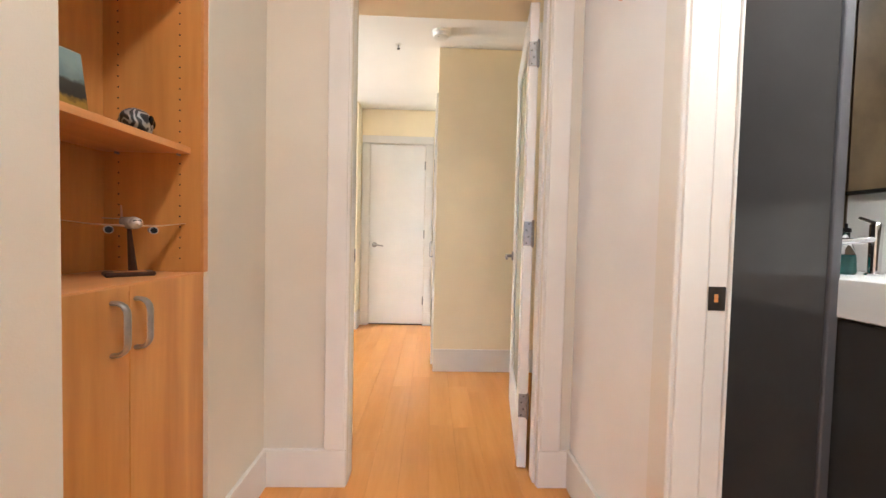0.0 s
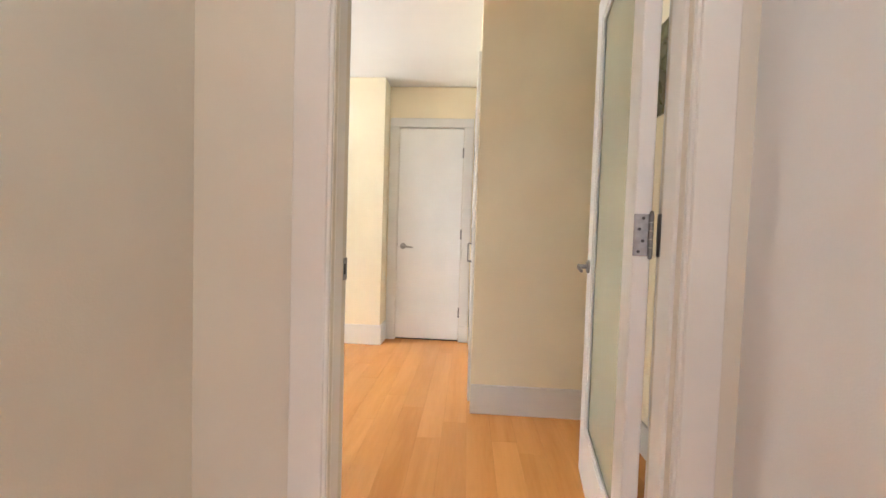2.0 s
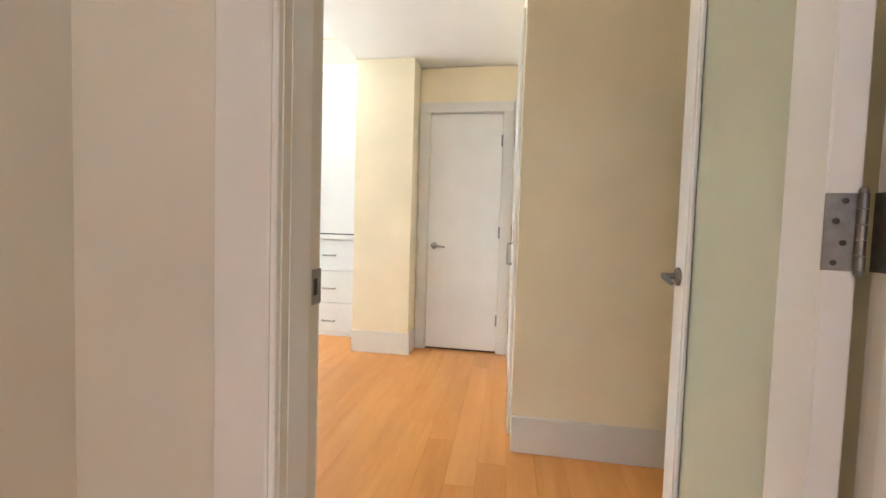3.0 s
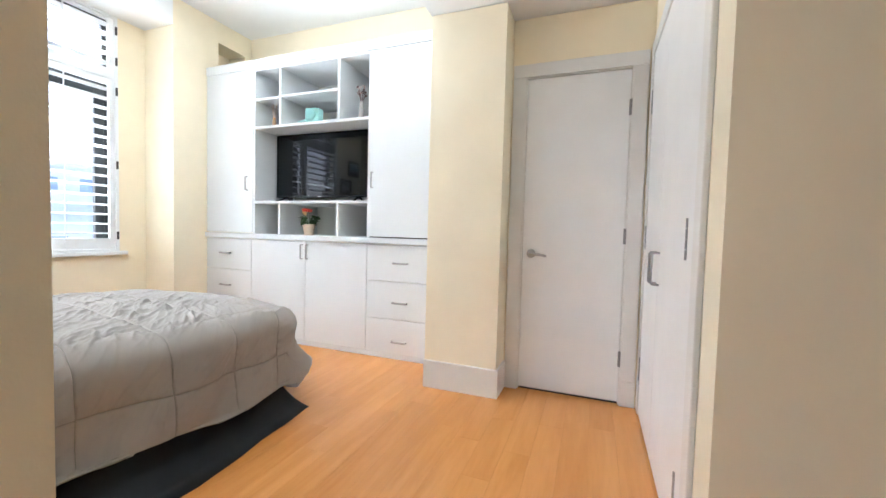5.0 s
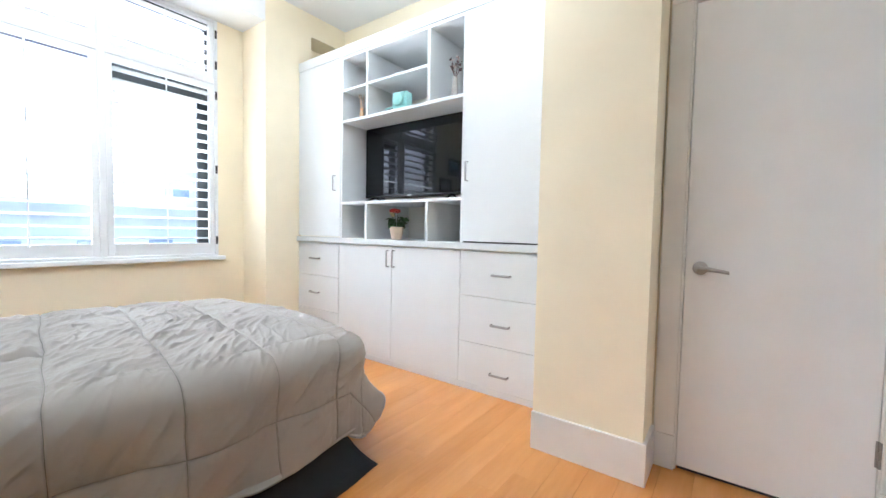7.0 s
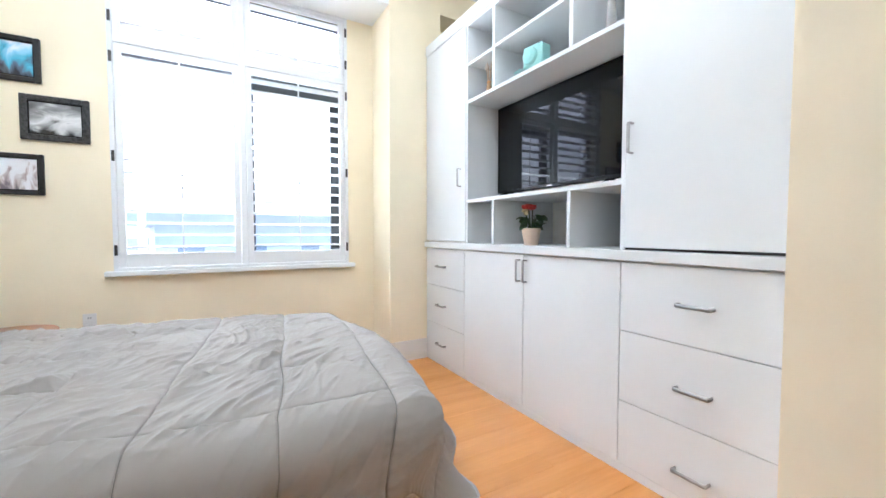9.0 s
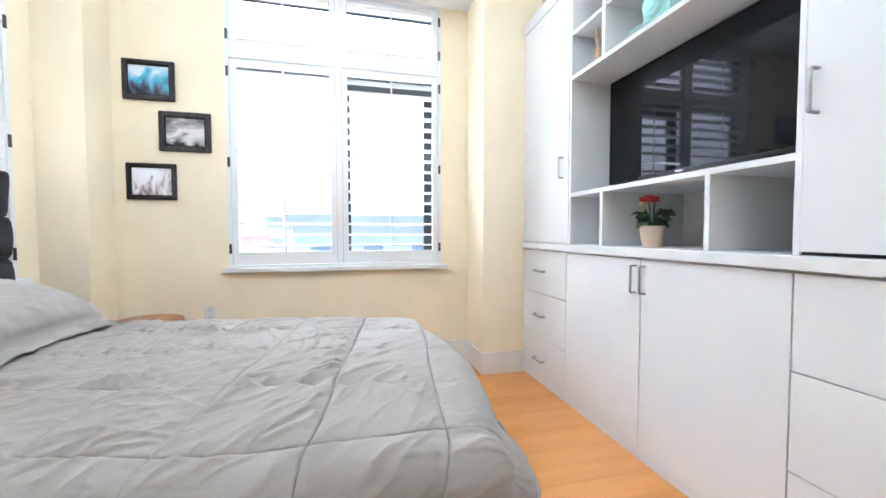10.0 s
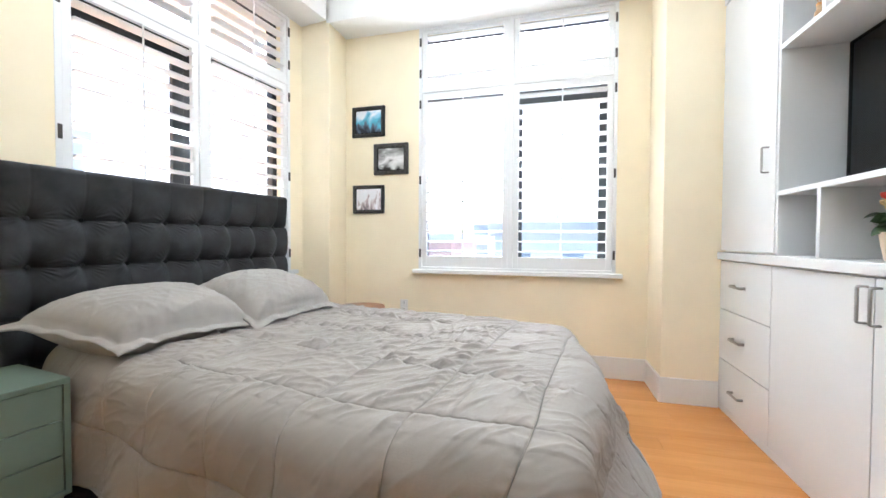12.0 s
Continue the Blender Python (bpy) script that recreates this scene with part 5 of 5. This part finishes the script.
for k in range(30):
    right = k % 5 < 3
    c = Vector((random.uniform(0.0, 0.06), random.uniform(-0.035, 0.03), random.uniform(0.115, 0.185))) if right else Vector((random.uniform(-0.06, -0.01), random.uniform(-0.035, 0.03), random.uniform(0.11, 0.165)))
    a = math.atan2(c.y, c.x) + random.uniform(-0.7, 0.7)
    m = Matrix.Translation(c) @ pose(0, 0, 0, 0, random.uniform(-35, 25), math.degrees(a)) @ pose(0, 0, 0, random.uniform(-65, 65), 0, 0)
    lf = part("leaf", leaf_bm(random.uniform(0.04, 0.062), random.uniform(0.034, 0.048), random.uniform(0.004, 0.024), m), LEAF, fp, smooth=True)
    bm = bmesh.new()
    rod(bm, (0.2 * c.x, 0.2 * c.y, 0.09), c, 0.002, 6, 0.0014)
    part("stem", bm, LEAF, fp)
PINK = paint("pale_pink_petal", (0.80, 0.38, 0.30), 0.6, 0.15, 40.0, 0.0, 100)
for k, (bx, by, bz, br) in enumerate(((-0.015, -0.012, 0.222, 0.026), (0.018, -0.008, 0.216, 0.023), (-0.045, -0.012, 0.222, 0.022), (-0.058, 0.004, 0.206, 0.018), (-0.005, 0.016, 0.220, 0.022), (-0.034, -0.022, 0.196, 0.020), (-0.040, 0.018, 0.214, 0.018), (-0.030, -0.018, 0.182, 0.015))):
    br *= 1.25
    bz += 0.008
    bm = bmesh.new()
    for j in range(14):
        ring = j // 5
        m = Matrix.Translation((bx, by, bz - 0.25 * br)) @ pose(0, 0, 0, 0, -34 - 24 * ring, j * 72 + 31 * ring + 17 * k)
        pb = leaf_bm(1.2 * br * (1.0 - 0.18 * ring), br * 1.6, -br * 0.35, m, 3)
        me = bpy.data.meshes.new("petals")
        pb.to_mesh(me)
        bm.from_mesh(me)
        bpy.data.meshes.remove(me)
        pb.free()
    tone = (PETAL, PETAL, PETAL, PINK, PETAL, PETAL2, PINK, PETAL2)[k]
    bl = part("blossom", bm, tone, fp, {PETAL: "coral red blossom", PINK: "pale pink blossom", PETAL2: "pale yellow blossom"}[tone], smooth=True)
    bm = bmesh.new()
    rod(bm, (0.1 * bx, 0.1 * by, 0.09), (bx, by, bz - 0.3 * br), 0.0022, 6)
    part("flower_stem", bm, LEAF, bl)

SAT = 2.0465
va = thing("bud_vase", pose(-2.125, 4.99, SAT), "slim glass vase with dried dark flowers", "vase")
VASEG = paint("grey_vase_glass", (0.42, 0.40, 0.37), 0.15, 0.1, 30.0, 0.0, 100)
part("vase", lathe([(0.022, 0), (0.025, 0.004), (0.022, 0.07), (0.016, 0.125), (0.019, 0.14)], 20), VASEG, va, smooth=True)
DRIED = paint("dried_flower", (0.10, 0.045, 0.045), 0.8, 0.4, 60.0, 0.1, 150)
DRIED2 = paint("dried_cream_flower", (0.62, 0.50, 0.44), 0.8, 0.2, 60.0, 0.1, 150)
random.seed(8)
bm = bmesh.new()
heads = []
for k in range(15):
    a, r = random.uniform(0, 6.28), random.uniform(0.01, 0.062)
    tip = Vector((r * math.cos(a), r * math.sin(a) * 0.7, 0.225 + random.uniform(-0.03, 0.055)))
    rod(bm, (0, 0, 0.12), tip, 0.0012, 5)
    heads.append(tip)
part("stems", bm, DRIED, va)
for k, tip in enumerate(heads):
    bm = bmesh.new()
    for j in range(7):
        bmesh.ops.create_icosphere(bm, subdivisions=1, radius=random.uniform(0.005, 0.009), matrix=Matrix.Translation(tip + Vector((random.gauss(0, 0.007), random.gauss(0, 0.007), random.gauss(0, 0.007)))) @ Matrix.Diagonal((1, 0.7, 0.5, 1)))
    part("flower_head", bm, DRIED2 if k % 4 == 1 else DRIED, va, "dried cream flower" if k % 4 == 1 else "")

MINT = paint("mint_plastic", (0.36, 0.68, 0.64), 0.35, 0.02, 20.0, 0.0, 100)
ic = thing("instant_camera", pose(-2.625, 4.99, SAT, 0, 0, 8) @ Matrix.Scale(1.18, 4), "mint green toy-like instant camera with a strap", "camera")
part("body", boxes((-0.058, 0.058, -0.036, 0.036, 0, 0.105), bevel=0.007), MINT, ic)
bm = lathe([(0.042, 0), (0.042, 0.012), (0.036, 0.022), (0.030, 0.024)], 24)
bmesh.ops.transform(bm, matrix=Matrix.Translation((-0.008, -0.030, 0.052)) @ pose(0, 0, 0, 90, 0, 0), verts=bm.verts)
smooth_by_angle(part("lens_barrel", bm, MINT, ic))
bm = lathe([(0.022, 0), (0.018, 0.003)], 20)
bmesh.ops.transform(bm, matrix=Matrix.Translation((-0.008, -0.0545, 0.052)) @ pose(0, 0, 0, 90, 0, 0), verts=bm.verts)
part("lens", bm, MINT, ic)
part("viewfinder", boxes((0.032, 0.052, -0.034, -0.0302, 0.085, 0.105), bevel=0.002), BLACK, ic)
cu = bpy.data.curves.new("strap", "CURVE")
cu.dimensions, cu.bevel_depth = "3D", 0.003
s_ = cu.splines.new("BEZIER")
s_.bezier_points.add(3)
for bp_, co in zip(s_.bezier_points, ((-0.058, 0, 0.09), (-0.075, -0.01, 0.02), (-0.115, -0.03, 0.004), (-0.06, -0.05, 0.004))):
    bp_.co = co
    bp_.handle_left_type = bp_.handle_right_type = "AUTO"
tmp = bpy.data.objects.new("strap_curve", cu)
scene.collection.objects.link(tmp)
me = bpy.data.meshes.new_from_object(tmp.evaluated_get(bpy.context.evaluated_depsgraph_get()))
bpy.data.objects.remove(tmp)
me.materials.clear()
me.materials.append(MINT)
so_ = new("strap", me)
so_.parent = ic

df = thing("reed_diffuser", pose(-3.095, 4.995, SAT), "small reed diffuser with pale sticks", "diffuser")
REED = paint("pale_reed", (0.55, 0.36, 0.20), 0.6, 0.1, 40.0, 0.0, 100)
part("bottle", lathe([(0.017, 0), (0.019, 0.004), (0.018, 0.045), (0.011, 0.055), (0.012, 0.068), (0.012, 0.07)], 18), REED, df, smooth=True)
part("collar", lathe([(0.0135, 0.0705), (0.0135, 0.080)], 18), MAPLE, df)
for k in range(5):
    a = k * 1.25
    bm = bmesh.new()
    rod(bm, (0, 0, 0.03), (0.026 * math.cos(a), 0.02 * math.sin(a), 0.20), 0.0016, 6)
    part("reed", bm, REED, df)

# ---- bedroom small things ----
def picture(name, y0, y1, z0, z1, frame_mat, art, border, label):
    """A framed picture on the window wall."""
    p = thing(name, pose(XW, (y0 + y1) / 2, z0, 0, 0, 90), label, "picture", group="pictures on the wall")
    w, h, b = (y1 - y0) / 2, z1 - z0, border
    part("frame", boxes((-w, -w + b, -0.024, -0.001, 0, h), (w - b, w, -0.024, -0.001, 0, h), (-w + b, w - b, -0.024, -0.001, h - b, h), (-w + b, w - b, -0.024, -0.001, 0, b), bevel=0.004), frame_mat, p)
    part("inner_lip", boxes((-w + b, -w + b + 0.006, -0.017, -0.002, b, h - b), (w - b - 0.006, w - b, -0.017, -0.002, b, h - b), (-w + b + 0.006, w - b - 0.006, -0.017, -0.002, h - b - 0.006, h - b), (-w + b + 0.006, w - b - 0.006, -0.017, -0.002, b, b + 0.006)), BLACK, p)
    part("print", boxes((-w + b, w - b, -0.008, -0.0015, b, h - b)), art, p)
    return p


def art_material(name, stops, scale, stretch=(1, 1, 1), rise=0.0):
    m, n, l, b = nodes_of(name)
    tc, mp, nz, rp = n.new("ShaderNodeTexCoord"), n.new("ShaderNodeMapping"), n.new("ShaderNodeTexNoise"), n.new("ShaderNodeValToRGB")
    mp.inputs["Scale"].default_value = stretch
    l.new(tc.outputs["Object"], mp.inputs["Vector"])
    nz.inputs["Scale"].default_value, nz.inputs["Detail"].default_value, nz.inputs["Distortion"].default_value = scale, 3, 0.6
    l.new(mp.outputs["Vector"], nz.inputs["Vector"])
    up, height, lay = n.new("ShaderNodeSeparateXYZ"), n.new("ShaderNodeMath"), n.new("ShaderNodeMath")
    l.new(tc.outputs["Generated"], up.inputs["Vector"])
    height.operation, height.inputs[1].default_value, height.inputs[2].default_value = "MULTIPLY_ADD", rise, -rise / 2
    l.new(up.outputs["Z"], height.inputs[0])
    lay.operation = "ADD"
    l.new(height.outputs["Value"], lay.inputs[0])
    l.new(nz.outputs["Fac"], lay.inputs[1])
    l.new(lay.outputs["Value"], rp.inputs["Fac"])
    rp.color_ramp.elements[0].position, rp.color_ramp.elements[0].color = stops[0]
    rp.color_ramp.elements[1].position, rp.color_ramp.elements[1].color = stops[-1]
    for p, c in stops[1:-1]:
        rp.color_ramp.elements.new(p).color = c
    l.new(rp.outputs["Color"], b.inputs["Base Color"])
    b.inputs["Roughness"].default_value = 0.06
    b.inputs["Coat Weight"].default_value = 0.6
    b.inputs["Coat Roughness"].default_value = 0.03
    return m


FRAMEBLK = paint("black_picture_frame", (0.012, 0.011, 0.010), 0.35, 0.2, 40.0, 0.05, 120)
FRAMEORN = paint("carved_dark_frame", (0.035, 0.032, 0.03), 0.45, 0.7, 70.0, 0.6, 90)
# the pale blue and white tones also paint the window's reflection in the glass
picture("picture", 2.098, 2.420, 2.028, 2.303, FRAMEBLK, art_material("blue_photo_with_glare", [(0.26, (0.03, 0.035, 0.05, 1)), (0.38, (0.10, 0.15, 0.22, 1)), (0.46, (0.10, 0.42, 0.62, 1)), (0.60, (0.30, 0.62, 0.80, 1)), (0.72, (0.75, 0.84, 0.90, 1))], 7.0, (1.6, 1, 1), 0.5), 0.030, "blue photograph with painted-in window glare, in a plain black frame behind glass")
picture("picture", 2.314, 2.646, 1.677, 1.957, FRAMEORN, art_material("grey_photo", [(0.22, (0.05, 0.05, 0.05, 1)), (0.36, (0.62, 0.62, 0.62, 1)), (0.52, (0.80, 0.80, 0.80, 1)), (0.66, (0.36, 0.36, 0.36, 1)), (0.80, (0.18, 0.18, 0.18, 1))], 7.0, (1, 1, 1.6), 0.5), 0.036, "grey photograph in a carved dark frame behind glass")
picture("picture", 2.104, 2.416, 1.330, 1.585, FRAMEBLK, art_material("pale_photo", [(0.28, (0.20, 0.17, 0.19, 1)), (0.38, (0.50, 0.42, 0.42, 1)), (0.48, (0.80, 0.79, 0.82, 1)), (0.8, (0.86, 0.88, 0.92, 1))], 9.0, (2.2, 1, 1.0), 0.35), 0.026, "pale photograph in a black frame behind glass")
pb = thing("picture", pose(0.979, 2.80, 1.70), "dark green abstract picture behind the open door", "picture")
part("frame", boxes((-0.02, -0.0005, -0.13, 0.13, 0, 0.44), bevel=0.003), art_material("green_art", [(0.35, (0.02, 0.025, 0.012, 1)), (0.5, (0.12, 0.12, 0.06, 1)), (0.62, (0.25, 0.24, 0.14, 1))], 9.0), pb)

ou = thing("wall_outlet", pose(XW, 2.607, 0.435, 0, 0, 90), "white double wall outlet", "outlet")
part("plate", boxes((-0.036, 0.036, -0.006, -0.0005, 0, 0.115), bevel=0.002), TRIM, ou)
for z in (0.030, 0.085):
    so2 = part("socket", boxes((-0.017, 0.017, -0.008, -0.006, z - 0.016, z + 0.016), bevel=0.003), TRIM, ou)
    part("slot", boxes((-0.008, -0.005, -0.0086, -0.008, z - 0.005, z + 0.007), (0.005, 0.008, -0.0086, -0.008, z - 0.005, z + 0.007)), DARKGAP, so2)

rt_ = thing("round_side_table", pose(-4.06, 2.315, 0), "small round brown wooden side table by the bed", "side table")
TABLEWOOD = wood("brown_table_wood", (0.22, 0.085, 0.03), (0.42, 0.19, 0.08), "x", 0.4, 0.05)
smooth_by_angle(part("tabletop", lathe([(0.20, 0.49), (0.205, 0.496), (0.205, 0.512), (0.20, 0.518)], 40), TABLEWOOD, rt_))
for k in range(3):
    a = k * 2.094 + 0.4
    bm = bmesh.new()
    rod(bm, (0.17 * math.cos(a), 0.17 * math.sin(a), 0.0), (0.11 * math.cos(a), 0.11 * math.sin(a), 0.489), 0.012, 10, 0.018)
    part("leg", bm, TABLEWOOD, rt_)

# sage nightstand
NSP = pose(-2.075, 2.085, 0, 0, 0, -SKEW)
ns = thing("nightstand", NSP, "sage green nightstand with three drawers beside the bed", "nightstand")
# local x to the east, y 0 at the front, back towards -y
NW, ND, NH = 0.46, 0.40, 0.553
part("top", boxes((0, NW, -ND, 0.0, NH - 0.022, NH), bevel=0.002), SAGE, ns)
part("side_panel", boxes((0, 0.02, -ND, -0.001, 0.10, NH - 0.0225), bevel=0.001), SAGE, ns)
part("side_panel", boxes((NW - 0.02, NW, -ND, -0.001, 0.10, NH - 0.0225), bevel=0.001), SAGE, ns)
part("bottom", boxes((0.0205, NW - 0.0205, -ND, -0.001, 0.10, 0.12)), SAGE, ns)
part("back", boxes((0.0205, NW - 0.0205, -ND, -ND + 0.008, 0.1205, NH - 0.0225)), SAGE, ns)
dh = (NH - 0.0225 - 0.1205) / 3
for k in range(3):
    dz = 0.1205 + k * dh
    d = part("drawer", boxes((0.0235, NW - 0.0235, -0.36, -0.006, dz + 0.002, dz + dh - 0.002), bevel=0.0012), SAGE, ns)
    bm = bmesh.new()
    rod(bm, (NW / 2, -0.006, dz + dh / 2), (NW / 2, 0.016, dz + dh / 2), 0.009, 14, 0.012)
    part("knob", bm, DARKMETAL, d)
for x in (0.03, NW - 0.03):
    for y in (-0.03, -ND + 0.03):
        bm = bmesh.new()
        rod(bm, (x, y, 0), (x, y, 0.0995), 0.011, 10, 0.016)
        part("leg", bm, SAGE, ns)

sd = thing("smoke_detector", pose(0.105, 2.975, LOW - 0.0005), "round white smoke detector on the ceiling", "smoke detector")
smooth_by_angle(part("base", lathe([(0.062, -0.012), (0.066, -0.010), (0.066, 0.0)], 36), TRIM, sd))
smooth_by_angle(part("cover", lathe([(0.035, -0.042), (0.052, -0.038), (0.060, -0.026), (0.060, -0.0125)], 36), TRIM, sd))
part("indicator", lathe([(0.004, -0.0435), (0.004, -0.0415)], 10, at=(-0.02, -0.02, 0)), DARKMETAL, sd)
sk_ = thing("sprinkler_head", pose(-0.22, 3.186, LOW - 0.0005), "small chrome ceiling sprinkler head", "sprinkler")
part("escutcheon", lathe([(0.02, -0.004), (0.024, 0.0)], 24), TRIM, sk_)
part("stem", lathe([(0.005, -0.03), (0.006, -0.0045)], 12), STEEL, sk_)
part("deflector", lathe([(0.012, -0.034), (0.012, -0.031)], 16), DARKMETAL, sk_)

# ---- unseen slab and walls added to close the shell, also behind shut doors, against outside light ----
structure("wall_behind_far_door", boxes((-0.80, 0.90, 5.0, 5.06, 0, 2.54), (0.201, 0.9, 4.901, 5.0, 0, 2.54)), CREAM, "unseen wall added behind the far door to stop light", "wall")
structure("roof_slab", boxes((-4.75, 1.7, 0.3, 5.8, 3.31, 3.45), (-2.7, 2.2, -5.3, 0.3, 2.70, 2.8), (XB0 + 0.03, 2.2, 0.3, 5.8, 2.70, 2.8)), WHITE, "unseen slab added above the ceilings to stop light", "slab")
structure("wall_east_close", boxes((1.65, 1.75, -0.95, 5.7, 0, 2.7), (1.105, 1.65, 1.88, 1.95, 0, 2.7)), BEIGE, "unseen wall added on the east to stop light", "wall")

# ---- outside ----
gr = structure("ground", boxes((-900, 900, -900, 900, -22.5, -22.0)), paint("city_ground", (0.12, 0.12, 0.12), 0.9, 0.3, 0.05, 0.1, 2.0), "grey city ground far below", "ground")
# facades and panes are coloured paler to carry the haze of distance
FACADE = [paint("hazy_blue_facade", (0.66, 0.72, 0.78), 0.5, 0.08, 0.3, 0.02, 3.0), paint("hazy_brick_facade", (0.58, 0.40, 0.36), 0.8, 0.15, 0.4, 0.05, 5.0), paint("hazy_grey_facade", (0.62, 0.65, 0.68), 0.7, 0.1, 0.3, 0.03, 4.0)]
HAZEPANE = paint("hazy_office_glass", (0.30, 0.37, 0.44), 0.1, 0.2, 0.4, 0.0, 3.0)


def block(m, w, d, h, mat, cols_, rows_, label):
    b = thing("apartment_building", m, label, "building", group="city buildings")
    part("wall", boxes((-w / 2, w / 2, -d / 2, d / 2, 0, h)), mat, b)
    part("roof", boxes((-w / 2 - 0.4, w / 2 + 0.4, -d / 2 - 0.4, d / 2 + 0.4, h, h + 0.9)), FACADE[2], b)
    ww, hh = w / cols_ * 0.6, 1.7
    me = mesh_of("window", boxes((-0.08, 0.06, -ww / 2, ww / 2, -hh / 2, hh / 2)), HAZEPANE)
    for i in range(cols_):
        for j in range(rows_):
            o = new("window", me)
            o.parent = b
            o.location = (w / 2 + 0.02, -d / 2 + (i + 0.5) * d / cols_, h - 2.2 - j * 3.3)
    return b


block(pose(-38, 10, -22, 0, 0, 8), 14, 22, 23.5, FACADE[0], 6, 5, "pale blue glass-fronted building across the street")
block(pose(-46, -14, -22, 0, 0, 0), 14, 17, 22.8, FACADE[1], 5, 5, "red brick building across the street")
block(pose(-75, -2, -22, 0, 0, 0), 16, 14, 27, FACADE[2], 4, 6, "grey building farther off")
block(pose(-70, 36, -22, 0, 0, -15), 16, 20, 30, FACADE[2], 5, 6, "grey building farther off")
block(pose(-14, -42, -22, 0, 0, 82), 14, 24, 31, FACADE[0], 6, 5, "pale blue glass-fronted building beyond the bed window")


# ---- floor boards ----
fl = structure("floor", boxes((-4.7, 2.2, -5.3, 5.7, -0.12, -0.004)), FLOORWOOD, "orange-toned maple plank floor with a satin finish", "floor")
random.seed(11)
PW = 0.133
blocks = {}
for length in (0.6, 0.9, 1.2, 1.5):
    bm = boxes((0.0003, PW - 0.0003, 0.0003, length - 0.0003, -0.010, 0.0))
    bmesh.ops.bevel(bm, geom=[e for e in bm.edges if all(v.co.z > -0.001 for v in e.verts)], offset=0.0006, segments=1, affect="EDGES")
    blocks[length] = mesh_of("board", bm, FLOORWOOD)
x = -4.33 + 0.02
while x < 0.95:
    lo = 1.2 if x < -1.2 else (-1.0 if x > -0.66 and x < 0.7 else 1.7)
    y = lo - random.uniform(0, 0.9)
    while y < 5.5:
        length = random.choice((0.6, 0.9, 1.2, 1.2, 1.5))
        ob = new("board", blocks[length])
        ob.parent = fl
        ob.location = (x, y, random.uniform(-0.0003, 0.0003))
        y += length
    x += PW
